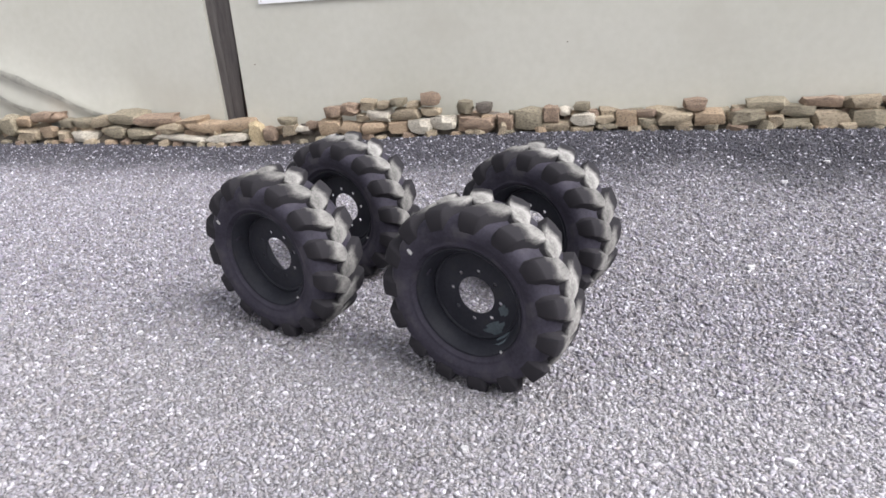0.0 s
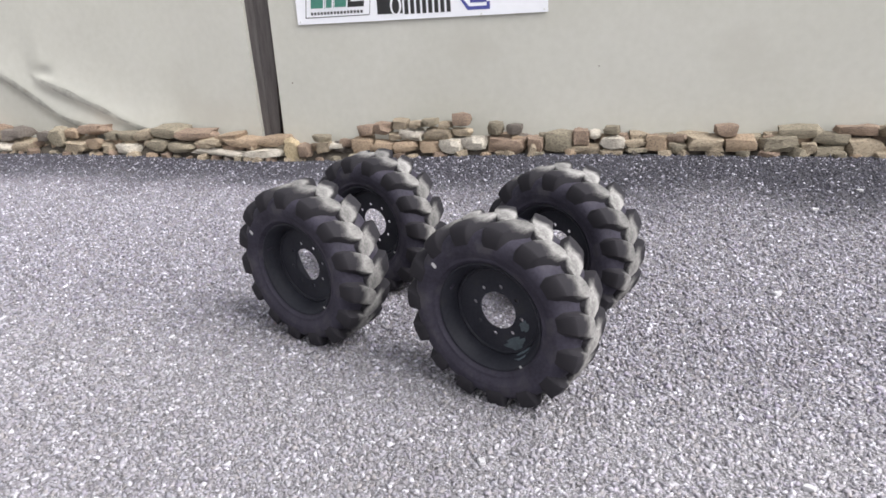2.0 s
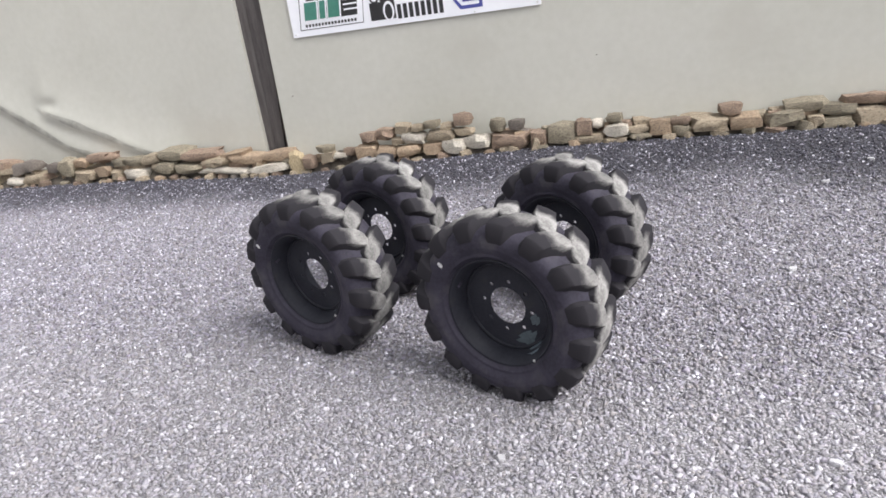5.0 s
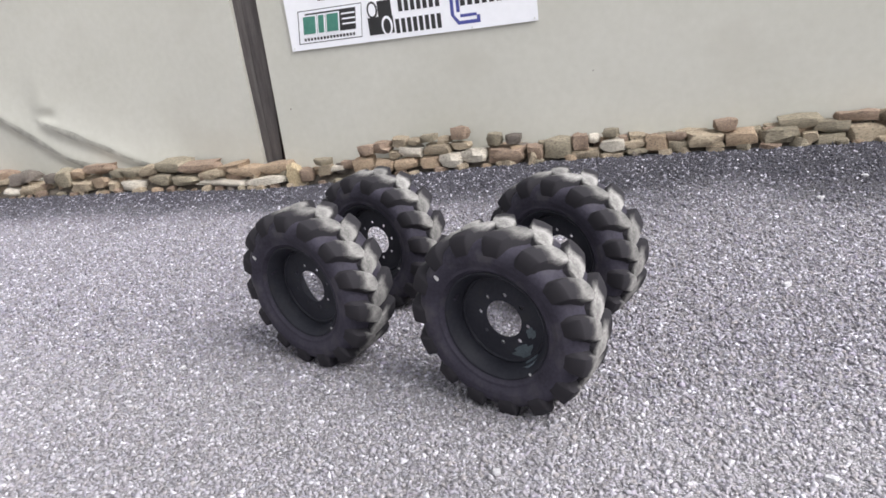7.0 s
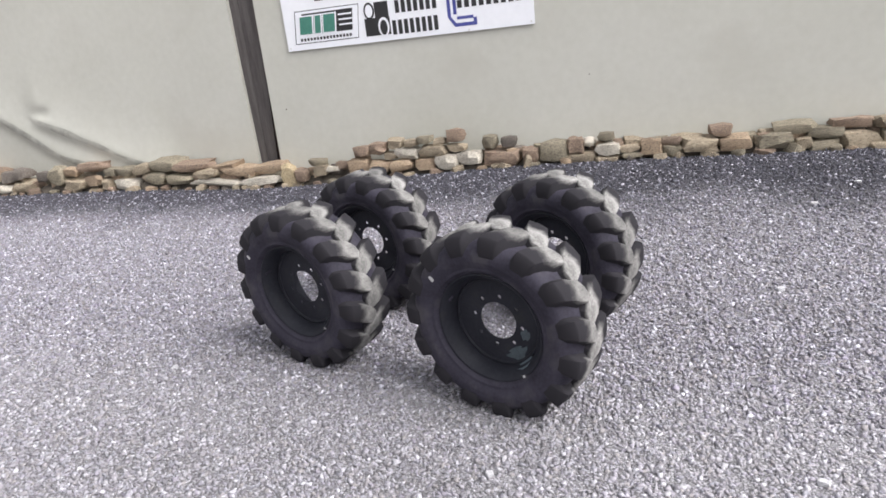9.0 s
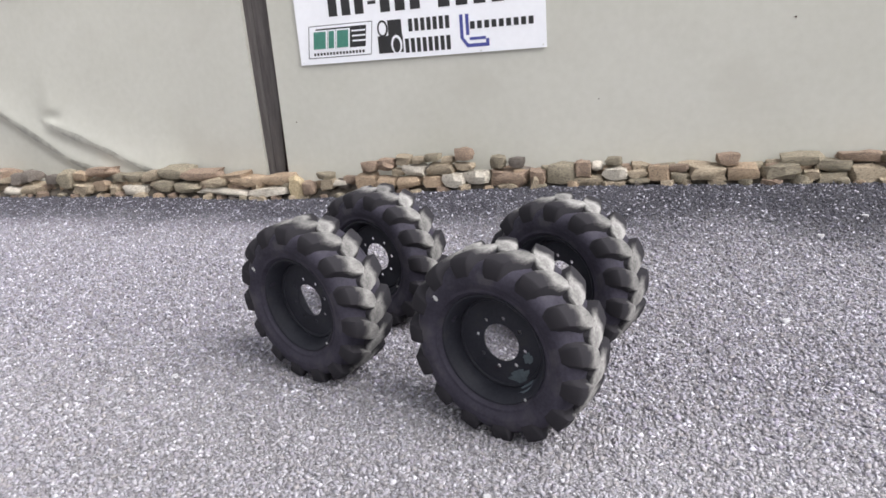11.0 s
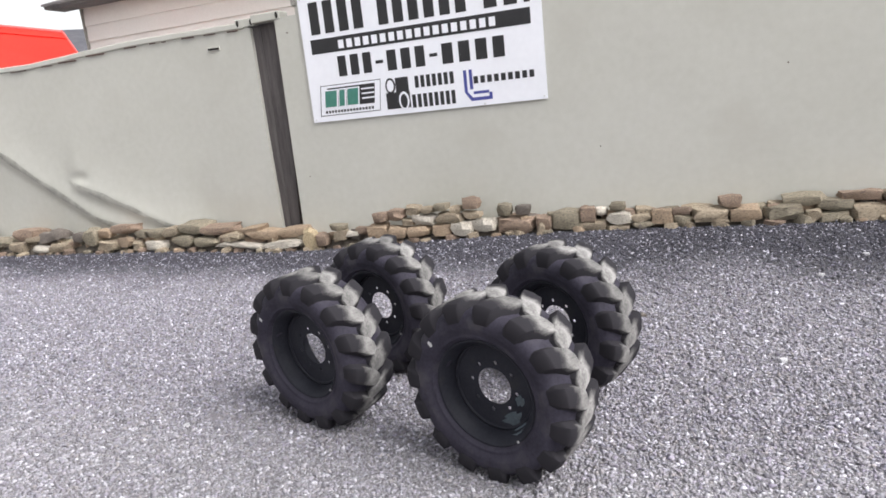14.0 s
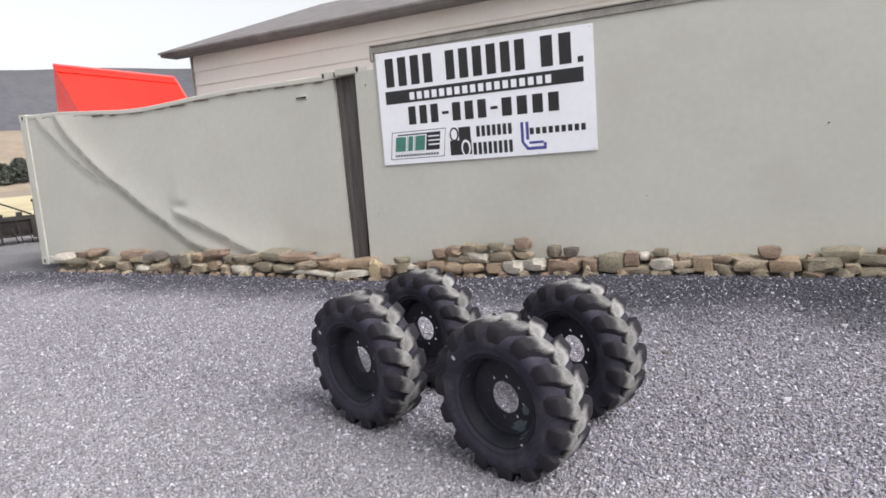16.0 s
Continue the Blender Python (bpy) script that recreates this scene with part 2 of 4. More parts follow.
PLATE_GLINT = material("painted_plate_reflection", (0.028, 0.038, 0.046), (0.08, 0.107, 0.126), 0.45, 12, 120, 0.05, 0.001)
# dirt and the shade of the creases mixed into one paint tone
CREASE_TONE = material("dirty_shaded_crease", (0.27, 0.262, 0.235), (0.43, 0.42, 0.385), 0.75, 5, 40, 0.15, 0.004, spots=(0.51, 0.503, 0.458), spot_scale=6, spot_at=(0.42, 0.68))
RIM = material("black_rim_paint", (0.017, 0.0174, 0.0238), (0.0305, 0.0314, 0.0402), 0.5, 9, 90, 0.08, 0.002, spots=(0.035, 0.035, 0.037), spot_scale=12, spot_at=(0.6, 0.75), specular=0.13)


def tread_material():
    """Pale limestone dust ground into the crown of the tread, fading to black rubber at the shoulders."""
    m = DUSTY
    n, l = m.node_tree.nodes, m.node_tree.links
    bsdf = n["Principled BSDF"]
    dust = bsdf.inputs["Base Color"].links[0].from_socket
    coord = n.new("ShaderNodeTexCoord")
    split = n.new("ShaderNodeSeparateXYZ")
    l.new(coord.outputs["Object"], split.inputs["Vector"])
    out = n.new("ShaderNodeMath")
    out.operation = "ABSOLUTE"
    l.new(split.outputs["X"], out.inputs[0])
    wear = n.new("ShaderNodeTexNoise")
    wear.inputs["Scale"].default_value, wear.inputs["Detail"].default_value = 22.0, 5.0
    l.new(coord.outputs["Object"], wear.inputs["Vector"])
    edge = n.new("ShaderNodeMath")
    edge.operation = "MULTIPLY_ADD"
    edge.inputs[1].default_value = 0.06
    l.new(wear.outputs["Fac"], edge.inputs[0])
    l.new(out.outputs[0], edge.inputs[2])
    fade = n.new("ShaderNodeMapRange")
    fade.inputs["From Min"].default_value, fade.inputs["From Max"].default_value = 0.068, 0.108
    l.new(edge.outputs[0], fade.inputs["Value"])
    mix = n.new("ShaderNodeMix")
    mix.data_type = "RGBA"
    mix.inputs["B"].default_value = (0.0265, 0.0248, 0.0295, 1)
    # the dust also thins out down the flanks of each bar
    flat = n.new("ShaderNodeVectorMath")
    flat.operation = "MULTIPLY"
    flat.inputs[1].default_value = (0, 1, 1)
    l.new(coord.outputs["Object"], flat.inputs[0])
    reach = n.new("ShaderNodeVectorMath")
    reach.operation = "LENGTH"
    l.new(flat.outputs["Vector"], reach.inputs[0])
    ragged = n.new("ShaderNodeMath")
    ragged.operation = "MULTIPLY_ADD"
    ragged.inputs[1].default_value = 0.03
    l.new(wear.outputs["Fac"], ragged.inputs[0])
    l.new(reach.outputs["Value"], ragged.inputs[2])
    deep = n.new("ShaderNodeMapRange")
    deep.inputs["From Min"].default_value, deep.inputs["From Max"].default_value = 0.390, 0.373
    l.new(ragged.outputs[0], deep.inputs["Value"])
    clean = n.new("ShaderNodeMath")
    clean.operation = "MAXIMUM"
    l.new(fade.outputs["Result"], clean.inputs[0])
    l.new(deep.outputs["Result"], clean.inputs[1])
    l.new(clean.outputs[0], mix.inputs["Factor"])
    l.new(dust, mix.inputs["A"])
    l.new(mix.outputs["Result"], bsdf.inputs["Base Color"])


tread_material()
BRIGHT = material("bright_bare_metal", (0.55, 0.55, 0.55), (0.8, 0.8, 0.8), 0.35, 30, 200, 0.05, 0.001, metal=0.6)
VINYL = material("white_sign_panel", (0.83, 0.835, 0.89), (0.89, 0.895, 0.95), 0.45, 1.5, 20, 0.04, 0.003)
BLACK = material("black_print", (0.012, 0.012, 0.014), (0.025, 0.025, 0.028), 0.5, 5, 60, 0.0)
GREEN = material("green_print", (0.04, 0.17, 0.13), (0.07, 0.24, 0.19), 0.5, 5, 60, 0.0)
BLUE = material("blue_print", (0.05, 0.06, 0.26), (0.08, 0.09, 0.34), 0.5, 5, 60, 0.0)
RED = material("red_machine_paint", (0.7, 0.018, 0.01), (0.8, 0.028, 0.016), 0.6, 1.2, 25, 0.04, 0.003, specular=0.2)
# paler copy of the red, with the light on plates and lips painted in
LIT_RED = material("lit_red_paint", (0.66, 0.075, 0.075), (0.78, 0.13, 0.12), 0.55, 2.0, 25, 0.04, 0.003, specular=0.3)
SIDING = material("pale_pink_beige_siding", (0.74, 0.68, 0.65), (0.82, 0.765, 0.735), 0.6, 1.0, 30, 0.05, 0.003, spread=0.05)
ROOFING = material("grey_brown_shingles", (0.13, 0.12, 0.125), (0.24, 0.22, 0.22), 0.85, 3, 40, 0.4, 0.01)
STONES = {
    "t": material("tan_fieldstone", (0.29, 0.23, 0.165), (0.5, 0.415, 0.31), 0.85, 9, 70, 0.8, 0.02, spots=(0.12, 0.1, 0.08), spot_scale=13, spot_at=(0.5, 0.78), spread=0.18),
    "o": material("orange_sandstone", (0.3, 0.212, 0.146), (0.475, 0.36, 0.255), 0.85, 8, 70, 0.8, 0.02, spots=(0.12, 0.1, 0.08), spot_scale=13, spot_at=(0.5, 0.78), spread=0.18),
    "g": material("olive_grey_stone", (0.205, 0.177, 0.13), (0.375, 0.325, 0.245), 0.9, 9, 70, 0.8, 0.02, spots=(0.12, 0.1, 0.08), spot_scale=13, spot_at=(0.5, 0.78), spread=0.2),
    "b": material("brown_stone", (0.2, 0.14, 0.106), (0.355, 0.26, 0.197), 0.88, 9, 70, 0.8, 0.02, spots=(0.12, 0.1, 0.08), spot_scale=13, spot_at=(0.5, 0.78), spread=0.2),
    "w": material("pale_cream_stone", (0.43, 0.385, 0.325), (0.66, 0.61, 0.54), 0.85, 10, 70, 0.7, 0.02, spots=(0.16, 0.135, 0.1), spot_scale=13, spot_at=(0.52, 0.8), spread=0.12),
    "d": material("dark_slate_stone", (0.11, 0.095, 0.086), (0.24, 0.205, 0.18), 0.88, 9, 70, 0.8, 0.02, spots=(0.12, 0.1, 0.08), spot_scale=13, spot_at=(0.5, 0.78), spread=0.2),
    "s": material("pale_limestone", (0.46, 0.45, 0.47), (0.68, 0.67, 0.71), 0.85, 12, 80, 0.5, 0.01, spread=0.1),
    "y": material("yellow_sandstone", (0.4, 0.305, 0.185), (0.58, 0.475, 0.315), 0.85, 9, 70, 0.7, 0.02, spots=(0.16, 0.135, 0.1), spot_scale=13, spot_at=(0.52, 0.8), spread=0.1),
}
EARTH = material("dark_soil_and_chips", (0.06, 0.05, 0.042), (0.17, 0.145, 0.12), 0.95, 12, 90, 0.6, 0.02)
IRON = material("dark_rusted_iron", (0.012, 0.011, 0.011), (0.05, 0.04, 0.037), 0.8, 5, 50, 0.2, 0.004)
# the blue-grey has the haze of distance painted into it
FOREST = material("hazed_leafless_hill", (0.1, 0.1, 0.115), (0.155, 0.152, 0.165), 1.0, 0.006, 0.09, 0.0, specular=0.0)
SLOPE = material("dry_brown_slope", (0.22, 0.18, 0.14), (0.36, 0.3, 0.24), 1.0, 0.02, 0.2, 0.0, specular=0.0)
# needles lightened a little, distance haze being put into their colour
LEAF = material("dark_evergreen_needles", (0.045, 0.052, 0.045), (0.09, 0.1, 0.085), 0.9, 2, 20, 0.0, spread=0.3, island=True)
BARK = material("dark_bark", (0.05, 0.04, 0.035), (0.12, 0.1, 0.08), 0.9, 5, 40, 0.4, 0.01)


# ---- builders ----
def thing(name, m=None, label="", category="", group="", kind=""):
    ob = new(name)
    ob.matrix_world = m or Matrix()
    return tagged(ob, label, category, group, kind)


def part(name, bm, mat, parent, label="", m=None, smooth=False):
    """Links a bmesh as one mesh object under its thing or part; m is its place in the parent's own space."""
    me = bpy.data.meshes.new(name)
    bm.normal_update()
    bm.to_mesh(me)
    bm.free()
    for mt in mat if isinstance(mat, (list, tuple)) else [mat]:
        me.materials.append(mt)
    if smooth:
        me.shade_smooth()
    return link(name, me, parent, label, m)


def link(name, me, parent, label="", m=None):
    ob = new(name, me)
    ob.parent = parent
    ob.matrix_basis = m or Matrix()
    return tagged(ob, label)


def box(x0, x1, y0, y1, z0, z1, bevel=0.0, bm=None):
    bm = bm or bmesh.new()
    made = bmesh.ops.create_cube(bm, size=1, matrix=Matrix.Translation(((x0 + x1) / 2, (y0 + y1) / 2, (z0 + z1) / 2)) @ Matrix.Diagonal((x1 - x0, y1 - y0, z1 - z0, 1)))
    if bevel:
        edges = list({e for v in made["verts"] for e in v.link_edges})
        bmesh.ops.bevel(bm, geom=edges, offset=bevel, segments=2, affect="EDGES", profile=0.5)
    return bm


def prism(outline, y0, y1, bm=None):
    """An outline in x and z, given depth along y."""
    bm = bm or bmesh.new()
    front = [bm.verts.new((x, y0, z)) for x, z in outline]
    rear = [bm.verts.new((x, y1, z)) for x, z in outline]
    bm.faces.new(front)
    bm.faces.new(rear[::-1])
    for i in range(len(outline)):
        j = (i + 1) % len(outline)
        bm.faces.new((front[j], front[i], rear[i], rear[j]))
    bmesh.ops.recalc_face_normals(bm, faces=bm.faces)
    return bm


def tube(a, b, radius, sides=10, bm=None):
    bm = bm or bmesh.new()
    a, b = Vector(a), Vector(b)
    turn = (b - a).to_track_quat("Z", "Y").to_matrix().to_4x4()
    bmesh.ops.create_cone(bm, cap_ends=True, segments=sides, radius1=radius, radius2=radius, depth=(b - a).length, matrix=Matrix.Translation((a + b) / 2) @ turn)
    return bm


def revolve(profile, segments=72, closed=True):
    """A closed profile of (along the axle, radius), turned about the x axis."""
    bm = bmesh.new()
    rings = []
    for k in range(segments):
        a = 2 * math.pi * k / segments
        rings.append([bm.verts.new((x, r * math.cos(a), r * math.sin(a))) for x, r in profile])
    count = len(profile)
    for k in range(segments):
        p, q = rings[k], rings[(k + 1) % segments]
        for i in range(count if closed else count - 1):
            j = (i + 1) % count
            bm.faces.new((p[i], p[j], q[j], q[i]))
    bmesh.ops.recalc_face_normals(bm, faces=bm.faces)
    return bm


def smoothstep(a, b, v):
    s = min(1.0, max(0.0, (v - a) / (b - a)))
    return s * s * (3 - 2 * s)


def ground_height(x, y):
    """The yard lies almost level round the wheels, banks up towards the containers, and is nowhere quite flat."""
    level = -0.015 + 0.0143 * (min(max(y, -0.5), 3.6) - 2.5) - 0.018 * (min(max(x, -3.5), 2.0) + 0.9)
    bank = 0.113 + 0.065 * smoothstep(-2.5, 0.0, x) - 0.045 * math.exp(-((x + 3.3) / 1.1) ** 2)
    rough = 0.007 * noise.noise((x * 0.9, y * 0.9, 0)) if abs(x) < 15 and -3 < y < 12 else 0
    return level + (bank - level) * smoothstep(3.0, 5.7, y) + rough


# ---- ground: one sheet to the horizon ----
def build_ground():
    xs = [-3000, -1200, -500, -200, -90, -50, -32, -24, -20, -18] + [-16 + 0.2 * i for i in range(141)] + [14, 18, 30, 60, 150, 500, 1500, 3000]
    ys = [-3000, -1000, -300, -100, -40, -15, -8, -5] + [-3 + 0.2 * i for i in range(81)] + [14, 16, 20, 30, 50, 100, 250, 700, 1500, 3000]
    bm = bmesh.new()
    grid = [[bm.verts.new((x, y, ground_height(x, y))) for x in xs] for y in ys]
    for r in range(len(ys) - 1):
        for c in range(len(xs) - 1):
            bm.faces.new((grid[r][c], grid[r][c + 1], grid[r + 1][c + 1], grid[r + 1][c]))
    me = bpy.data.meshes.new("ground")
    bm.to_mesh(me)
    bm.free()
    me.materials.append(GROUND)
    me.shade_smooth()
    tagged(new("ground", me), "pale grey crushed gravel yard with straw field beyond", "ground", kind="structure")


build_ground()


# ---- containers ----
FACE_Y = 6.0


def wall_grid(x0, x1, z0, z1, y, push, step=0.028, drop=None):
    """A steel side sheet, gently uneven, pushed in and out by push(x, z); 30 mm thick at its edge."""
    bm = bmesh.new()
    nx, nz = int((x1 - x0) / step) + 1, int((z1 - z0) / step) + 1
    grid = []
    for r in range(nz + 1):
        z = z0 + (z1 - z0) * r / nz
        grid.append([bm.verts.new((x, y + push(x, z), z - (drop(x) * ((z - z0) / (z1 - z0)) ** 3 if drop else 0))) for x in (x0 + (x1 - x0) * c / nx for c in range(nx + 1))])
    for r in range(nz):
        for c in range(nx):
            bm.faces.new((grid[r][c], grid[r][c + 1], grid[r + 1][c + 1], grid[r + 1][c]))
    return bm


def crease(x, z, line):
    """How far a point lies from a bent line, and on which side."""
    best, side = 9.0, 1.0
    for (ax, az), (bx, bz) in zip(line, line[1:]):
        dx, dz = bx - ax, bz - az
        s = min(1.0, max(0.0, ((x - ax) * dx + (z - az) * dz) / (dx * dx + dz * dz)))
        d = math.hypot(x - ax - s * dx, z - az - s * dz)
        if d < best:
            best, side = d, 1.0 if (x - ax) * dz - (z - az) * dx > 0 else -1.0
    return best, side


LONG_CREASE = [(-8.62, 2.4), (-8.272, 1.976), (-7.72, 1.495), (-7.07, 1.06), (-6.41, 0.65), (-6.03, 0.425), (-5.49, 0.255), (-5.27, 0.18)]
SHORT_CREASE = [(-9.118, 2.4), (-8.726, 2.047), (-8.26, 1.67), (-7.84, 1.4)]
LOW_CREASE = [(-6.29, 0.875), (-5.97, 0.742), (-5.38, 0.507), (-4.92, 0.297), (-4.73, 0.2)]


def rounded(line, count=5):
    """A bent line passed through its corners in a smooth curve."""
    out = []
    for k in range(len(line) - 1):
        p = [Vector(line[min(max(k + d, 0), len(line) - 1)]) for d in (-1, 0, 1, 2)]
        for i in range(count):
            t = i / count
            v = 0.5 * (2 * p[1] + (p[2] - p[0]) * t + (2 * p[0] - 5 * p[1] + 4 * p[2] - p[3]) * t * t + (3 * p[1] - p[0] - 3 * p[2] + p[3]) * t ** 3)
            out.append((v.x, v.y))
    return out + [line[-1]]


LONG_CREASE, SHORT_CREASE, LOW_CREASE = rounded(LONG_CREASE, 4), rounded(SHORT_CREASE), rounded(LOW_CREASE)


def dents(x, z):
    y = (0.006 * noise.noise((x * 0.8, z * 0.7, 3.1)) + 0.003 * noise.noise((x * 2.6, z * 1.4, 7.0))) * smoothstep(-3.55, -4.3, x)
    for line, height, fade, start in ((LONG_CREASE, 0.06, 0.3, 0.1), (SHORT_CREASE, 0.03, 0.22, 0.1), (LOW_CREASE, 0.06, 0.32, 0.12)):
        d, side = crease(x, z, line)
        d *= -side
        y -= height * smoothstep(-0.13, 0.075, d) * math.exp(-max(d, 0.0) / fade) * smoothstep(-start - 0.05, start, x - line[0][0]) * smoothstep(0.35, -0.05, x - line[-1][0])
    y += 0.035 * math.exp(-((x + 6.19) / 0.13) ** 2 - ((z - 0.955) / 0.07) ** 2)
    return y


def crease_strip(line, y, wide, seed):
    """A wandering strip, dirt and painted crease shade, 3 mm proud of the sheet."""
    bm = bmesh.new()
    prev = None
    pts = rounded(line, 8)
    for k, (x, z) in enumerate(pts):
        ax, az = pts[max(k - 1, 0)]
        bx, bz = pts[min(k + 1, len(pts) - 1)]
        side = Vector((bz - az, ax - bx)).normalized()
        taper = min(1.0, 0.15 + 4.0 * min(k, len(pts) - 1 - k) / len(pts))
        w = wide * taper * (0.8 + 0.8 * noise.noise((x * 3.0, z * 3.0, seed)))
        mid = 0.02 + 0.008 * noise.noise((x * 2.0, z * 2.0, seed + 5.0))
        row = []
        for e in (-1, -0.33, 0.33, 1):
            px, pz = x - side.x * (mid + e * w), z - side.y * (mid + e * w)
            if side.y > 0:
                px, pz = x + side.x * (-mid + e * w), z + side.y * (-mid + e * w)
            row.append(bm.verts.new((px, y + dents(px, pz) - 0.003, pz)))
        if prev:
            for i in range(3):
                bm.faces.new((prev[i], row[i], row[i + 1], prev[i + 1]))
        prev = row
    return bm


def ripple(x, z):
    return 0.005 * noise.noise((x * 0.7, z * 0.6, 11.0)) + 0.002 * noise.noise((x * 2.2, z * 1.2, 5.0))


def sag(x):
    """How far the left container's bent top rail hangs down."""
    return 0.1 * math.exp(-((x + 6.85) / 1.25) ** 2)


def bent_rail(x0, x1, y0, y1, z0, z1):
    """A square rail that follows the sag."""
    bm = bmesh.new()
    prev = None
    count = 60
    for i in range(count + 1):
        x = x0 + (x1 - x0) * i / count
        d = sag(x) - 0.006 * noise.noise((x * 2.3, 0, 9))
        b = 0.008
        ring = [bm.verts.new((x, yy, zz - d)) for yy, zz in ((y0, z0 + b), (y0 + b, z0), (y1, z0), (y1, z1), (y0 + b, z1), (y0, z1 - b))]
        if prev:
            for k in range(6):
                bm.faces.new((prev[k], prev[(k + 1) % 6], ring[(k + 1) % 6], ring[k]))
        else:
            bm.faces.new(ring)
        prev = ring
    bm.faces.new(prev[::-1])
    bmesh.ops.recalc_face_normals(bm, faces=bm.faces)
    return bm


def casting(parent, x0, x1, z0, z1, y0, slots):
    """A corner fitting: a bevelled steel block with its lifting slots."""
    block = part("corner_casting", box(x0, x1, y0, y0 + 0.16, z0, z1, 0.008), CONTAINER, parent)
    for sx in slots:
        bm = bmesh.new()
        bmesh.ops.create_cone(bm, cap_ends=True, segments=14, radius1=0.5, radius2=0.5, depth=1.0,
                              matrix=Matrix.Translation((sx, y0 - 0.001, (z0 + z1) / 2)) @ Matrix.Diagonal((0.03, 0.01, 0.062, 1)) @ Matrix.Rotation(math.pi / 2, 4, "X"))
        part("slot", bm, HOLE, block, "dark lifting slot")


def left_container():
    c = thing("shipping_container", Matrix.Translation((-3.33, 0, 0)) @ pose(0, 0, 0, 0, 0.9, 0) @ Matrix.Translation((3.33, 0, 0)),
              "beige shipping container with a creased, dented side panel", "container", "containers")
    x0, x1, y, z0, z1, depth = -9.48, -3.33, FACE_Y + 0.05, 0.1, 2.46, 2.44
    panel = part("side_panel", wall_grid(x0 + 0.16, x1 - 0.155, z0 + 0.1, z1 - 0.05, y + 0.02, dents, drop=sag), CONTAINER, c, "dented side sheet with long diagonal creases", smooth=True)
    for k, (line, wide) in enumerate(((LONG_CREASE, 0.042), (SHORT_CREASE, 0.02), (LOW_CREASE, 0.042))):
        part("scrape", crease_strip(line, y + 0.02, wide, 3.0 * k), CREASE_TONE, panel, "dirt and painted-in shade along a crease", smooth=True)
    part("corner_post", box(x0, x0 + 0.16, y, y + 0.16, z0, z1 - 0.1, 0.012), CONTAINER, c)
    part("corner_post", prism([(x1 - 0.19, z0), (x1 - 0.082, z0), (x1 - 0.118, 1.3), (x1 - 0.135, z1 - 0.06), (x1 - 0.25, z1 - 0.06)], y + 0.0188, y + 0.16), CONTAINER, c)
    part("corner_post", box(x0, x0 + 0.16, y + depth - 0.16, y + depth, z0, z1 - 0.1, 0.012), CONTAINER, c)
    part("corner_post", box(x1 - 0.16, x1, y + depth - 0.16, y + depth, z0, z1 - 0.1, 0.012), CONTAINER, c)
    part("top_rail", bent_rail(x0 + 0.16, x1 - 0.2, y + 0.002, y + 0.07, z1 - 0.065, z1 - 0.004), CONTAINER, c)
    part("bottom_rail", box(x0 + 0.16, x1 - 0.1, y + 0.002, y + 0.07, z0, z0 + 0.12, 0.01), CONTAINER, c)
    part("back_panel", box(x0 + 0.16, x1 - 0.16, y + depth - 0.05, y + depth - 0.02, z0, z1 - 0.06), CONTAINER, c)
    part("end_panel", box(x0 + 0.03, x0 + 0.06, y + 0.16, y + depth - 0.16, z0, z1 - 0.06), CONTAINER, c)
    # the end towards the gap is dark, the far end beige
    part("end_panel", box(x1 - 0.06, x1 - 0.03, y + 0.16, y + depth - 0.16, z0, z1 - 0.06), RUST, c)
    part("roof_sheet", box(x0 + 0.06, x1 - 0.06, y + 0.07, y + depth - 0.05, z1 - 0.15, z1 - 0.12), CONTAINER, c)
    casting(c, x0 - 0.004, x0 + 0.174, z1 - 0.1, z1 + 0.005, y - 0.005, [x0 + 0.085])
    casting(c, x1 - 0.3, x1 - 0.06, z1 - 0.05, z1 + 0.03, y + 0.004, [x1 - 0.265, x1 - 0.1])
    casting(c, x0 - 0.004, x0 + 0.174, z0 - 0.02, z0 + 0.1, y - 0.005, [x0 + 0.085])
    vent = part("vent", box(-4.02, -3.87, y + 0.008, y + 0.022, 2.215, 2.26, 0.004), CONTAINER, c, "small louvred vent")
    part("vent_slot", box(-4.015, -3.875, y + 0.004, y + 0.009, 2.225, 2.245), HOLE, vent)
    # short dark strips of uneven length, slightly proud, below the rail
    rng = random.Random(4)
    x = x0 + 0.35
    while x < x1 - 0.4:
        w = rng.uniform(0.04, 0.3)
        h = rng.uniform(0.001, 0.009)
        part("rail_gap", box(x, x + w, y - 0.002, y + 0.01, z1 - 0.075 - h - sag(x + w / 2), z1 - 0.072 + rng.uniform(0, 0.006) - sag(x + w / 2), 0.003), RUST, c, "thin dark strip under the bent rail")
        x += w + rng.uniform(0.08, 0.34)


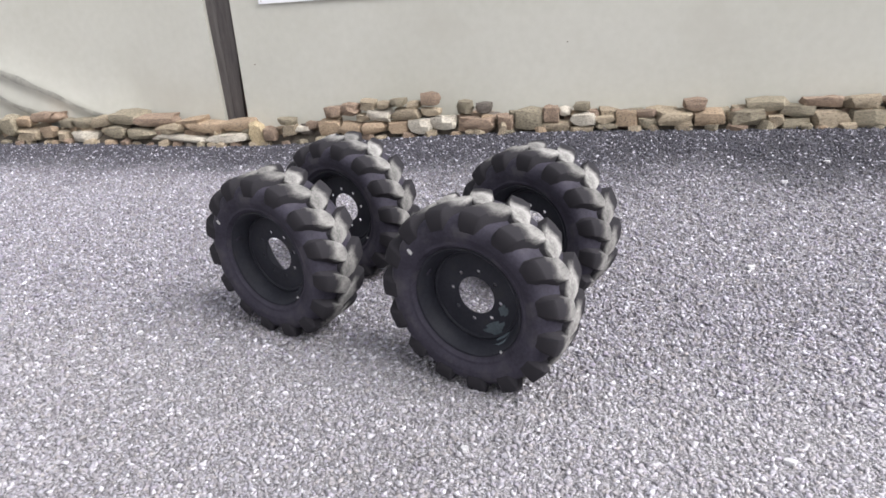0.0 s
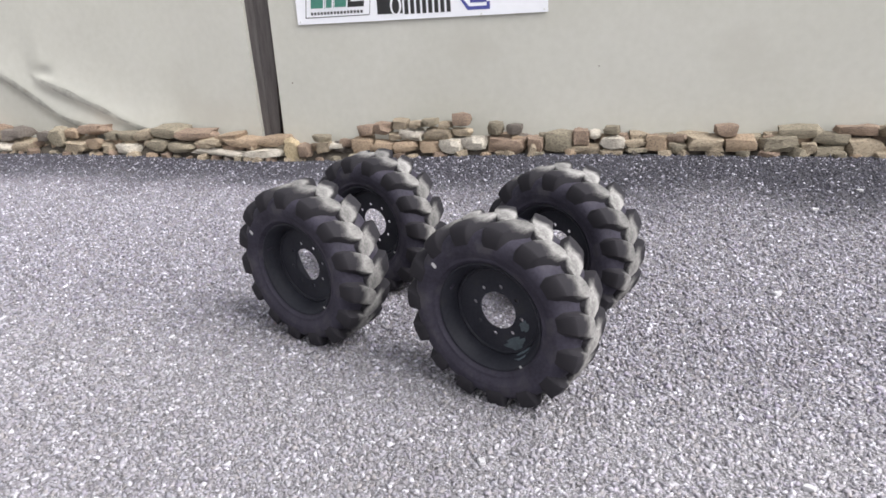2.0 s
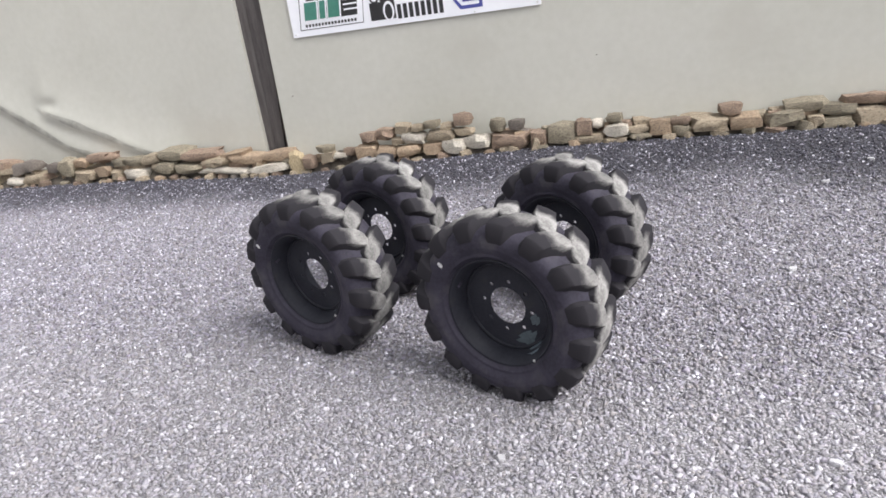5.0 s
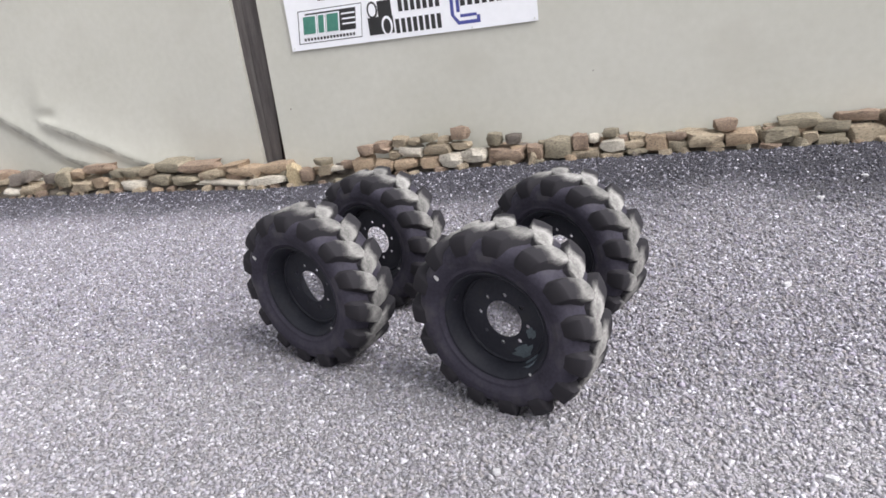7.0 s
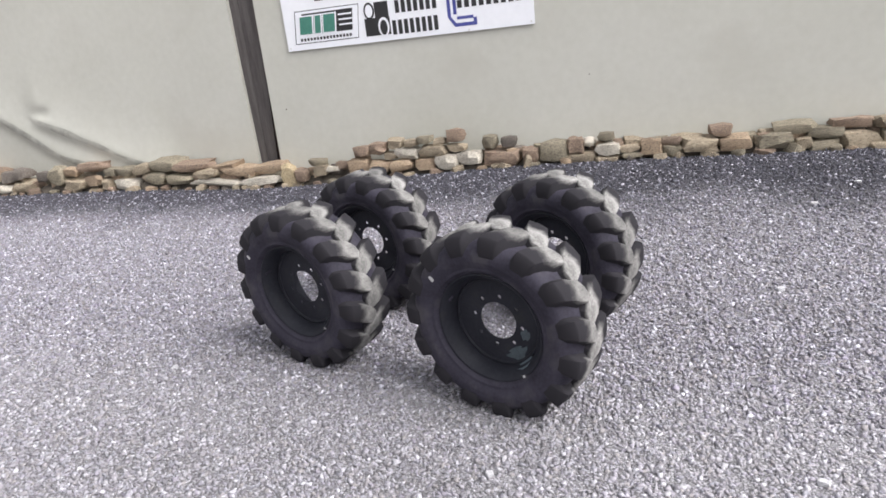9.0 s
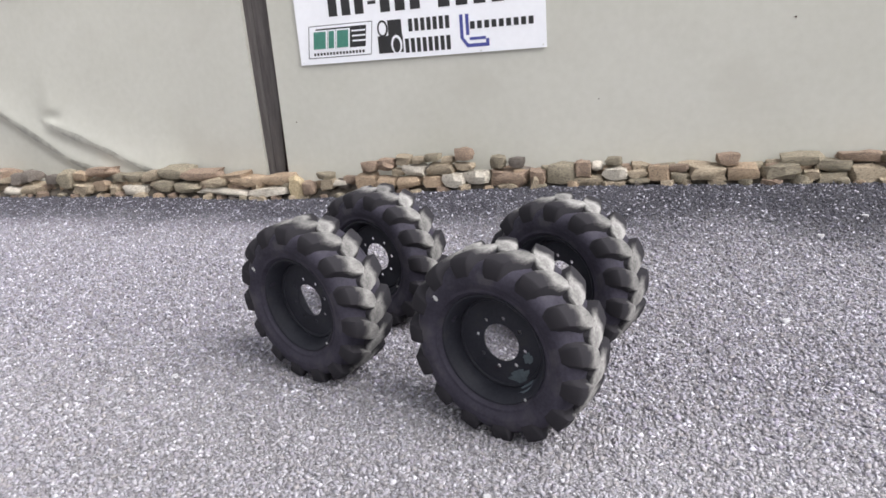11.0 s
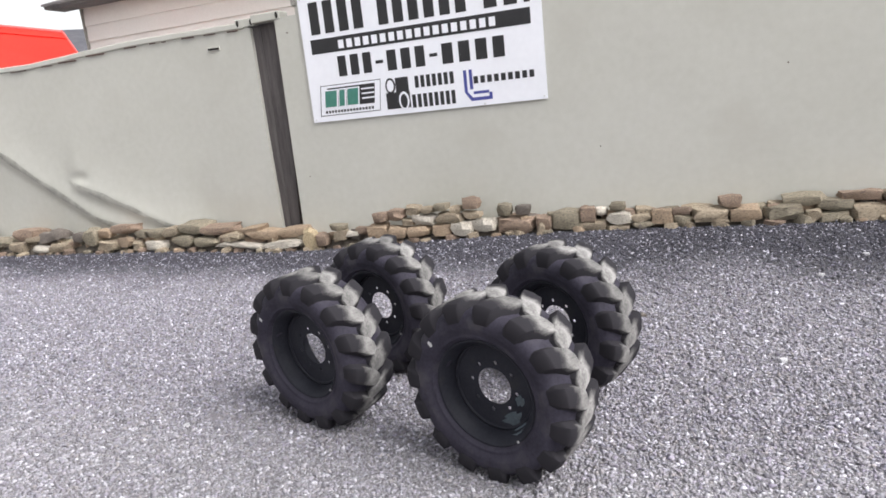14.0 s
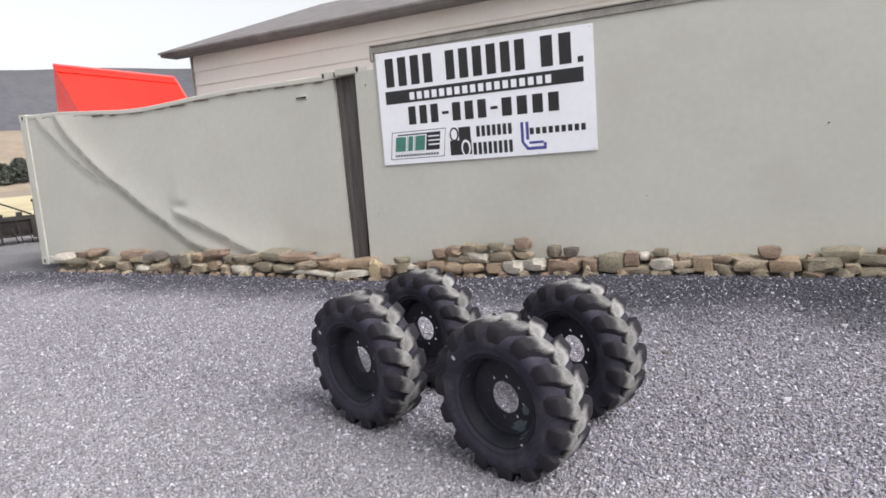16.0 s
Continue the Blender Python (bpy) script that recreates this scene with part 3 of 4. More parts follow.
def right_container():
    c = thing("shipping_container", None, "tall beige storage container carrying a white sign", "container", "containers")
    x0, x1, y, z0, z1, depth = -3.11, 9.08, FACE_Y, 0.1, 2.62, 2.44
    part("side_panel", wall_grid(x0 + 0.28, x1 - 0.1, z0, z1, y + 0.008, ripple, 0.06), CONTAINER, c, "plain beige side sheet", smooth=True)
    part("corner_post", prism([(x0, z0), (x0 + 0.285, z0), (x0 + 0.285, 2.44), (x0 + 0.03, 2.44)], y + 0.006, y + 0.2), CONTAINER, c)
    part("corner_post", box(x1 - 0.16, x1, y, y + 0.16, z0, z1, 0.012), CONTAINER, c)
    part("bottom_rail", box(x0 + 0.285, x1 - 0.16, y + 0.002, y + 0.07, z0 - 0.02, z0 + 0.1, 0.008), CONTAINER, c)
    part("back_panel", box(x0, x1, y + depth - 0.05, y + depth - 0.02, z0, z1), CONTAINER, c)
    # darker than the beige end panel on the other side
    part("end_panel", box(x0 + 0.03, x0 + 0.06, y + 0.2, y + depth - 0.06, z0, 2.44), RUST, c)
    part("end_panel", box(x1 - 0.06, x1 - 0.03, y + 0.16, y + depth - 0.06, z0, z1), CONTAINER, c)
    part("roof_sheet", box(x0 + 0.28, x1, y + 0.05, y + depth - 0.05, z1 - 0.05, z1 - 0.02), CONTAINER, c)
    rail = part("top_rail", box(x0 + 0.285, x1, y - 0.012, y + 0.06, z1 - 0.02, z1 + 0.055, 0.008), FLASHING, c, "weathered grey metal flashing")
    part("rail_cap", box(x0 + 0.265, x1, y - 0.03, y + 0.08, z1 + 0.058, z1 + 0.074, 0.004), FLASHING, rail)
    part("rail_end", box(x0 + 0.26, x0 + 0.3, y - 0.022, y + 0.05, z1 - 0.1, z1 + 0.05, 0.008), FLASHING, rail, "torn grey end piece")
    casting(c, x0 - 0.245, x0 + 0.1, 2.425, 2.505, y - 0.003, [x0 + 0.068])
    for x, z, r in ((1.58, 1.45, 0.007), (0.08, 0.9, 0.006), (-2.93, 0.82, 0.006), (-2.95, 2.28, 0.008)):
        bm = bmesh.new()
        bmesh.ops.create_cone(bm, cap_ends=True, segments=12, radius1=r, radius2=r * 0.6, depth=0.012, matrix=Matrix.Translation((x, y - 0.004, z)) @ Matrix.Rotation(math.pi / 2, 4, "X"))
        part("rivet", bm, RUST, c, "rusty rivet")


def gap_board():
    c = thing("gap_board", None, "dark brown weathered board standing between two containers", "board")
    y = FACE_Y + 0.13
    part("board", prism([(-3.56, 0.1), (-3.235, 0.1), (-3.165, 1.3), (-3.1, 2.45), (-3.56, 2.45)], y, y + 0.03), BOARD, c)
    # added dark sheet: closes the gap and puts its shade into colour
    part("back_board", box(-3.56, -2.98, y + 0.07, y + 0.1, 0.1, 2.45), RUST, c, "added dark sheet standing for the shaded gap")
    part("batten", box(-3.46, -3.33, y - 0.012, y, 0.1, 2.42, 0.005), BOARD, c)


left_container()
right_container()
gap_board()


# ---- sign on the right container ----
def sign():
    s = thing("company_sign", None, "white rectangular sign with black, green and blue print", "sign")
    y = FACE_Y - 0.012
    part("panel", prism([(-2.78, 1.365), (-0.36, 1.365), (-0.358, 2.556), (-2.778, 2.594)], y, y + 0.008), VINYL, s)

    def plate(name, x0, x1, z0, z1, mat, label="", lift=0.002, lean=0.0):
        h = (z1 - z0) * lean
        return part(name, prism([(x0, z0), (x1, z0), (x1 + h, z1), (x0 + h, z1)], y - lift, y), mat, s, label)

    def word(x0, x1, z0, z1, letters, mat, lift=0.002, lean=0.0, name="lettering"):
        """Plain upright bars where a word stands, one to a letter."""
        bm = bmesh.new()
        pitch = (x1 - x0) / letters
        for i in range(letters):
            a = x0 + i * pitch + pitch * 0.07
            w = pitch * 0.86
            h = (z1 - z0) * lean
            for f0, f1 in ((0.1, 0.86),):
                prism([(a + w * f0, z0), (a + w * f1, z0), (a + w * f1 + h, z1), (a + w * f0 + h, z1)], y - lift, y - lift + 0.0015, bm)
        part(name, bm, mat, s, "plain bars in place of print")

    word(-2.69, -2.06, 2.215, 2.52, 4, BLACK)
    word(-1.95, -1.02, 2.215, 2.515, 6, BLACK)
    word(-0.91, -0.54, 2.215, 2.51, 2, BLACK)
    plate("full_stop", -0.515, -0.46, 2.215, 2.27, BLACK)
    plate("black_band", -2.69, -0.465, 2.03, 2.17, BLACK, "black band")
    word(-2.4, -0.77, 2.055, 2.135, 18, VINYL, 0.004)
    word(-2.44, -2.03, 1.79, 1.985, 3, BLACK)
    plate("dash", -2.01, -1.93, 1.865, 1.895, BLACK)
    word(-1.91, -1.47, 1.785, 1.975, 3, BLACK)
    plate("dash", -1.45, -1.37, 1.86, 1.89, BLACK)
    word(-1.35, -0.69, 1.78, 1.965, 4, BLACK)
    # green badge with stripes
    plate("badge_border", -2.69, -2.02, 1.42, 1.72, BLACK, "thin dark border", 0.002, 0.13)
    plate("badge_ground", -2.68, -2.024, 1.427, 1.713, VINYL, "", 0.004, 0.13)
    plate("badge_block", -2.6, -2.07, 1.5, 1.69, BLACK, "", 0.006, 0.13)
    for x0, x1 in ((-2.62, -2.49), (-2.46, -2.4), (-2.37, -2.25)):
        plate("badge_halo", x0 - 0.012, x1 + 0.012, 1.493, 1.675, VINYL, "", 0.008, 0.13)
        plate("badge_letter_block", x0, x1, 1.505, 1.663, GREEN, "green block", 0.01, 0.13)
    for z in (1.55, 1.595, 1.64):
        plate("badge_stripe", -2.2, -2.06, z, z + 0.014, VINYL, "white stripe", 0.008, 0.13)
    word(-2.63, -2.08, 1.445, 1.47, 16, BLACK, 0.006)
    # black and white two-part mark
    plate("mark_upper", -1.83, -1.695, 1.56, 1.71, BLACK, "black square")
    plate("mark_lower", -1.94, -1.79, 1.42, 1.575, BLACK, "black square", 0.0025)
    plate("mark_right", -1.73, -1.69, 1.42, 1.57, BLACK, "", 0.003)

    def oval(cx, cz, rx, rz, mat, lift):
        ring = [(cx + rx * math.cos(2 * math.pi * k / 28), cz + rz * math.sin(2 * math.pi * k / 28)) for k in range(28)]
        part("mark_oval", prism(ring, y - lift, y), mat, s)

    oval(-1.755, 1.49, 0.055, 0.085, VINYL, 0.0045)
    oval(-1.755, 1.485, 0.036, 0.066, BLACK, 0.006)
    oval(-1.885, 1.64, 0.052, 0.075, BLACK, 0.0045)
    oval(-1.885, 1.64, 0.036, 0.056, VINYL, 0.006)
    word(-1.635, -1.22, 1.595, 1.705, 7, BLACK)
    word(-1.68, -1.22, 1.41, 1.535, 8, BLACK)
    # blue angular mark
    plate("blue_stroke", -1.135, -1.105, 1.5, 1.7, BLUE, "blue stroke")
    plate("blue_stroke", -1.08, -1.05, 1.52, 1.7, BLUE, "blue stroke")
    part("blue_stroke", prism([(-1.135, 1.5), (-1.105, 1.5), (-1.06, 1.445), (-0.87, 1.445), (-0.87, 1.415), (-1.075, 1.415)], y - 0.002, y), BLUE, s, "blue stroke")
    plate("blue_stroke", -1.05, -0.9, 1.475, 1.5, BLUE, "blue stroke")
    plate("blue_stroke", -0.9, -0.87, 1.445, 1.48, BLUE, "blue stroke")
    word(-1.05, -0.455, 1.57, 1.635, 9, BLACK)
    for x, z in ((-2.75, 2.56), (-1.6, 2.55), (-0.39, 2.53), (-2.75, 1.39), (-0.95, 1.378), (-0.39, 1.39)):
        bm = bmesh.new()
        bmesh.ops.create_cone(bm, cap_ends=True, segments=10, radius1=0.009, radius2=0.005, depth=0.006, matrix=Matrix.Translation((x, y - 0.003, z)) @ Matrix.Rotation(math.pi / 2, 4, "X"))
        part("screw", bm, BRIGHT, s)


sign()


# ---- the four skid steer wheels ----
TREADS = 15
SEAT = 0.371


def tyre_profile():
    """Sidewall with a rim guard and a bulge, square shoulders and a nearly flat carcass between the bars."""
    half = [(0.090, 0.209), (0.099, 0.219), (0.1055, 0.2255), (0.1100, 0.2300), (0.1145, 0.2325), (0.1165, 0.2370), (0.1150, 0.2420), (0.1160, 0.2470), (0.1215, 0.2570), (0.1262, 0.2700), (0.1280, 0.2770),
            (0.1272, 0.2810), (0.1282, 0.2850), (0.1270, 0.2960), (0.1235, 0.3090), (0.1160, 0.3225), (0.1030, 0.3330), (0.0820, 0.3400), (0.0450, 0.3440), (0.0, 0.3450)]
    inner = [(0.0, 0.322), (0.080, 0.316), (0.106, 0.286), (0.100, 0.242), (0.080, 0.209)]
    right = half + [(-x, r) for x, r in half[-2::-1]]
    return right + [(-x, r) for x, r in inner[::-1]] + inner[1:]


def lug_mesh(hand, seed):
    """One tread bar: from just past the centre line slantwise out over the shoulder and down the sidewall; worn a little unevenly."""
    rng = random.Random(seed)
    stations = [(-0.030, 0.340, -0.024, 0.3705, 0.034, -0.030),
                (0.004, 0.340, 0.004, 0.3765, 0.048, 0.026),
                (0.038, 0.340, 0.039, 0.3775, 0.052, 0.074),
                (0.066, 0.337, 0.068, 0.3765, 0.050, 0.118),
                (0.090, 0.331, 0.096, 0.3745, 0.047, 0.152),
                (0.108, 0.322, 0.1165, 0.3700, 0.046, 0.175),
                (0.114, 0.315, 0.1250, 0.3540, 0.045, 0.182),
                (0.118, 0.304, 0.1290, 0.3280, 0.041, 0.185),
                (0.122, 0.289, 0.1290, 0.3020, 0.035, 0.186)]
    bm = bmesh.new()
    rows = []
    for ba, br, ta, tr, w, skew in stations:
        tr += rng.uniform(-0.0025, 0.002)
        row = []
        for a, r, half in ((ba, br, -w * 1.2), (ta, tr - 0.001, -w * 0.84), (ta, tr + 0.001, 0.0), (ta, tr - 0.001, w * 0.84), (ba, br, w * 1.2)):
            ang = skew + (half + rng.uniform(-0.002, 0.002)) / 0.37
            row.append(bm.verts.new((hand * a, r * math.cos(ang), r * math.sin(ang))))
        rows.append(row)
    for p, q in zip(rows, rows[1:]):
        for i in range(4):
            bm.faces.new((p[i], p[i + 1], q[i + 1], q[i]))
    bm.faces.new(rows[0])
    bm.faces.new(rows[-1][::-1])
    bmesh.ops.recalc_face_normals(bm, faces=bm.faces)
    top = [e for e in bm.edges if len(e.link_faces) == 2 and e.calc_face_angle(0) > 0.55]
    bmesh.ops.bevel(bm, geom=top, offset=0.0045, segments=2, affect="EDGES", profile=0.6)
    me = bpy.data.meshes.new("lug")
    bm.to_mesh(me)
    bm.free()
    me.shade_smooth()
    me.set_sharp_from_angle(angle=radians(40))
    me.materials.append(DUSTY)
    return me


def disc_mesh():
    """The wheel's centre plate with its bore and eight bolt holes cut through."""
    bm = bmesh.new()
    edges = []

    def loop(cy, cz, r, count):
        ring = [bm.verts.new((0.031, cy + r * math.cos(2 * math.pi * k / count), cz + r * math.sin(2 * math.pi * k / count))) for k in range(count)]
        edges.extend(bm.edges.new((ring[k], ring[(k + 1) % count])) for k in range(count))

    loop(0, 0, 0.1795, 72)
    loop(0, 0, 0.0762, 40)
    for k in range(8):
        a = 2 * math.pi * k / 8
        loop(0.1016 * math.cos(a), 0.1016 * math.sin(a), 0.0085, 12)
    made = bmesh.ops.triangle_fill(bm, use_beauty=True, use_dissolve=False, edges=edges)
    faces = [f for f in made["geom"] if isinstance(f, bmesh.types.BMFace)]
    thick = bmesh.ops.extrude_face_region(bm, geom=faces)
    bmesh.ops.translate(bm, vec=(-0.006, 0, 0), verts=[v for v in thick["geom"] if isinstance(v, bmesh.types.BMVert)])
    bmesh.ops.recalc_face_normals(bm, faces=bm.faces)
    return bm


def arc_patch(x0, x1, r0, r1, spread, seed, steps=7):
    """A ragged-ended strip on a ring about the axle, from (x0, r0) to (x1, r1)."""
    bm = bmesh.new()
    rows = []
    for i in range(steps):
        f = i / (steps - 1)
        half = spread * math.sin(math.pi * (i + 0.6) / (steps + 0.2)) * (1 + 0.3 * math.sin(seed + i * 2.3))
        x, r = x0 + (x1 - x0) * f, r0 + (r1 - r0) * f
        rows.append([bm.verts.new((x, r * math.cos(a), r * math.sin(a))) for a in (-half + 2 * half * k / 10 for k in range(11))])
    for p, q in zip(rows, rows[1:]):
        for k in range(10):
            bm.faces.new((p[k], p[k + 1], q[k + 1], q[k]))
    return bm


def wheel(m):
    w = thing("skid_steer_wheel", m, "black rim with chunky lugged tyre, dusty tread, standing on gravel", "wheel", "loose skid steer wheels")
    tyre = part("tyre", revolve(tyre_profile(), 96), RUBBER, w, "black rubber tyre with deep tread bars", smooth=True)
    right, left = [lug_mesh(1, 20 + k) for k in range(4)], [lug_mesh(-1, 40 + k) for k in range(4)]
    rng = random.Random(8)
    for k in range(TREADS):
        a = 360 / TREADS * k
        link("lug", rng.choice(right), tyre, "", pose(0, 0, 0, a + rng.uniform(-0.5, 0.5)))
        link("lug", rng.choice(left), tyre, "", pose(0, 0, 0, a + 180 / TREADS + rng.uniform(-0.5, 0.5)))
    rim_profile = [(0.091, 0.2185), (0.0985, 0.221), (0.1035, 0.2185), (0.1035, 0.2135), (0.0985, 0.209), (0.092, 0.204), (0.086, 0.2), (0.078, 0.193), (0.06, 0.184), (0.0, 0.179), (-0.035, 0.194), (-0.083, 0.198), (-0.091, 0.203), (-0.102, 0.2135), (-0.1035, 0.2185), (-0.0985, 0.221), (-0.091, 0.2185),
                   (-0.0855, 0.205), (-0.04, 0.2), (-0.016, 0.187), (0.06, 0.19), (0.08, 0.202), (0.0855, 0.206)]
    rim = part("rim", revolve(rim_profile, 80), RIM, w, "glossy black steel rim", smooth=True)
    part("wheel_disc", disc_mesh(), RIM, w, "black centre plate with eight bolt holes")
    part("weld_bead", revolve([(0.031, 0.168), (0.037, 0.173), (0.036, 0.182), (0.026, 0.182), (0.026, 0.17)], 64), RIM, rim, "", smooth=True)
    stem = part("valve_stem", tube((0.07, 0.192, 0.0), (0.098, 0.184, 0.0), 0.005), RUBBER, rim, "", pose(0, 0, 0, 150))
    part("valve_cap", tube((0.096, 0.1845, 0.0), (0.106, 0.1825, 0.0), 0.0055), RUBBER, stem)
    # this patch paints a reflection of the sky inside the rim
    part("scuff", arc_patch(0.040, 0.083, 0.178, 0.194, 0.27, 0.0), RIM_GLINT, rim, "sky reflection painted inside the rim", pose(0, 0, 0, -50), smooth=True)
    part("paint_chip", tube((0.098, 0.2155, 0.0), (0.1055, 0.2155, 0.0), 0.0055, 7), BRIGHT, rim, "bright chip in the rim edge", pose(0, 0, 0, -52))
    part("scrape", arc_patch(0.1300, 0.1292, 0.268, 0.292, 0.035, 1.0, 4), BRIGHT, tyre, "pale scrape on the sidewall", pose(0, 0, 0, 139))
    return w


def standing(x, y, turn, roll):
    """A wheel's pose, upright on the sloping yard with its bars bedded a little into the gravel."""
    return pose(x, y, ground_height(x, y) + SEAT, 0, 0, turn) @ pose(0, 0, 0, 0, 2.0, 0) @ pose(0, 0, 0, roll)


first = wheel(standing(0.040, 2.247, -108.2, 0))
for spot, bolts in (((-0.908, 2.510, -108.9, 8), 5), ((-0.839, 3.138, -108.3, 19), -9), ((0.168, 2.975, -116.3, 4), 4)):
    other = copy_thing(first, standing(*spot))
    for ob in other.children:
        if ob.name.startswith("wheel_disc"):
            ob.matrix_basis = pose(0, 0, 0, bolts)

# sky reflections painted as patches on the centre plate of the foremost wheel
plate_of_first = [ob for ob in first.children if ob.name.startswith("wheel_disc")][0]
plate_of_first.matrix_basis = pose(0, 0, 0, -9)
part("smear", arc_patch(0.0335, 0.0335, 0.118, 0.168, 0.34, 0.0), PLATE_GLINT, plate_of_first, "blue-grey reflection painted on the plate", pose(0, 0, 0, -50))
tagged(first, "black rim with painted blue-grey reflections, chunky lugged dusty tyre, on gravel", "wheel", "loose skid steer wheels")
part("smear", arc_patch(0.0335, 0.0335, 0.100, 0.140, 0.20, 2.0), PLATE_GLINT, plate_of_first, "blue-grey reflection painted on the plate", pose(0, 0, 0, -10))


# ---- dry-laid stone border along the containers ----
def stone_mesh(seed):
    """A worn fieldstone about one metre across, to be scaled: flat-sided, with broken corners."""
    rng = random.Random(seed)
    bm = bmesh.new()
    bmesh.ops.create_cube(bm, size=1)
    bmesh.ops.subdivide_edges(bm, edges=bm.edges[:], cuts=1, use_grid_fill=True)
    for v in bm.verts:
        n = v.co.normalized() * 0.56
        v.co = v.co.lerp(n, 0.58)
        v.co += Vector((rng.uniform(-0.09, 0.09), rng.uniform(-0.09, 0.09), rng.uniform(-0.1, 0.1)))
    me = bpy.data.meshes.new("stone")
    bmesh.ops.triangulate(bm, faces=bm.faces[:])
    bm.to_mesh(me)
    bm.free()
    me.shade_smooth()
    me.set_sharp_from_angle(angle=radians(40))
    return me


def stone_border():
    border = thing("stone_border", None, "low dry-laid border of tan, brown and grey fieldstones", "stone border", kind="structure")
    rng = random.Random(12)
    shapes = {key: [stone_mesh(100 + 17 * i + 7 * j) for j in range(6)] for i, key in enumerate(STONES)}
    for key, meshes in shapes.items():
        for me in meshes:
            me.materials.append(STONES[key])

    def lay(rows):
        for key, x, z, w, h in rows:
            low = z - h / 2 < ground_height(x, 5.7) + 0.09
            deep = min(0.3, max(0.13, w * rng.uniform(0.6, 0.9)))
            y = (5.73 if low else 5.77) + deep / 2 + rng.uniform(-0.015, 0.02)
            link("stone", rng.choice(shapes[key]), border, "", pose(x, y, z, rng.uniform(-6, 6), rng.uniform(-5, 5), rng.uniform(-9, 9) + rng.choice((0, 180))) @ Matrix.Diagonal((w * 1.03, deep, h * 0.94, 1)))

    lay([("w", -8.62, 0.31, 0.37, 0.15), ("b", -8.07, 0.38, 0.5, 0.11), ("g", -8.2, 0.28, 0.5, 0.11), ("t", -7.77, 0.22, 0.38, 0.12), ("g", -7.54, 0.27, 0.44, 0.13), ("b", -7.06, 0.35, 0.4, 0.15),
         ("t", -7.16, 0.21, 0.24, 0.13), ("t", -6.9, 0.3, 0.23, 0.08), ("w", -6.76, 0.18, 0.29, 0.1), ("d", -6.66, 0.32, 0.24, 0.14), ("d", -6.47, 0.35, 0.22, 0.14), ("t", -6.45, 0.19, 0.34, 0.14),
         ("d", -6.13, 0.31, 0.18, 0.11), ("g", -5.92, 0.3, 0.24, 0.23), ("t", -5.66, 0.21, 0.31, 0.13), ("o", -5.7, 0.34, 0.18, 0.11), ("b", -5.46, 0.37, 0.3, 0.12), ("o", -5.38, 0.23, 0.18, 0.12)])
    lay([("t", -5.2, 0.19, 0.11, 0.11), ("g", -5.16, 0.31, 0.2, 0.1), ("w", -4.95, 0.18, 0.29, 0.12), ("g", -4.97, 0.31, 0.24, 0.1), ("t", -4.73, 0.32, 0.23, 0.12), ("g", -4.55, 0.22, 0.26, 0.14),
         ("g", -4.43, 0.35, 0.36, 0.12), ("g", -4.26, 0.2, 0.33, 0.11), ("b", -4.08, 0.32, 0.43, 0.11), ("t", -3.9, 0.24, 0.38, 0.1), ("w", -3.8, 0.14, 0.62, 0.08), ("o", -3.68, 0.3, 0.29, 0.07),
         ("o", -3.49, 0.24, 0.42, 0.12), ("w", -3.23, 0.14, 0.48, 0.09), ("o", -3.15, 0.25, 0.36, 0.12), ("y", -2.9, 0.18, 0.15, 0.24), ("b", -2.76, 0.18, 0.13, 0.14), ("g", -2.59, 0.29, 0.17, 0.08),
         ("t", -2.54, 0.22, 0.15, 0.1), ("w", -2.41, 0.23, 0.18, 0.06), ("b", -2.3, 0.25, 0.14, 0.09)])
    lay([("o", -2.13, 0.24, 0.22, 0.15), ("b", -2.08, 0.38, 0.17, 0.11), ("b", -1.92, 0.39, 0.18, 0.12), ("o", -1.9, 0.22, 0.22, 0.13), ("t", -1.8, 0.32, 0.13, 0.07), ("o", -1.68, 0.23, 0.22, 0.12),
         ("t", -1.73, 0.43, 0.16, 0.1), ("w", -1.61, 0.34, 0.24, 0.11), ("t", -1.57, 0.43, 0.14, 0.07), ("o", -1.43, 0.23, 0.21, 0.11), ("t", -1.35, 0.34, 0.27, 0.11), ("g", -1.43, 0.45, 0.14, 0.08),
         ("t", -1.29, 0.42, 0.14, 0.07), ("w", -1.23, 0.24, 0.21, 0.15), ("b", -1.13, 0.475, 0.17, 0.13), ("t", -1.13, 0.36, 0.18, 0.08), ("w", -1.01, 0.26, 0.23, 0.14), ("g", -0.81, 0.39, 0.13, 0.13),
         ("d", -0.64, 0.39, 0.14, 0.1), ("b", -0.71, 0.25, 0.37, 0.16), ("b", -0.44, 0.26, 0.15, 0.15)])
    lay([("g", -0.23, 0.28, 0.25, 0.19), ("b", -0.04, 0.32, 0.14, 0.17), ("w", 0.07, 0.34, 0.1, 0.08), ("t", 0.01, 0.22, 0.26, 0.09), ("w", 0.24, 0.28, 0.22, 0.11), ("g", 0.22, 0.38, 0.14, 0.08),
         ("t", 0.23, 0.2, 0.18, 0.05), ("t", 0.41, 0.27, 0.18, 0.07), ("g", 0.43, 0.22, 0.17, 0.05), ("o", 0.59, 0.27, 0.19, 0.16), ("b", 0.75, 0.31, 0.16, 0.07), ("g", 0.76, 0.23, 0.16, 0.1),
         ("t", 0.97, 0.27, 0.28, 0.14), ("b", 1.13, 0.38, 0.18, 0.1), ("o", 1.24, 0.27, 0.26, 0.12), ("g", 1.53, 0.265, 0.31, 0.14)])
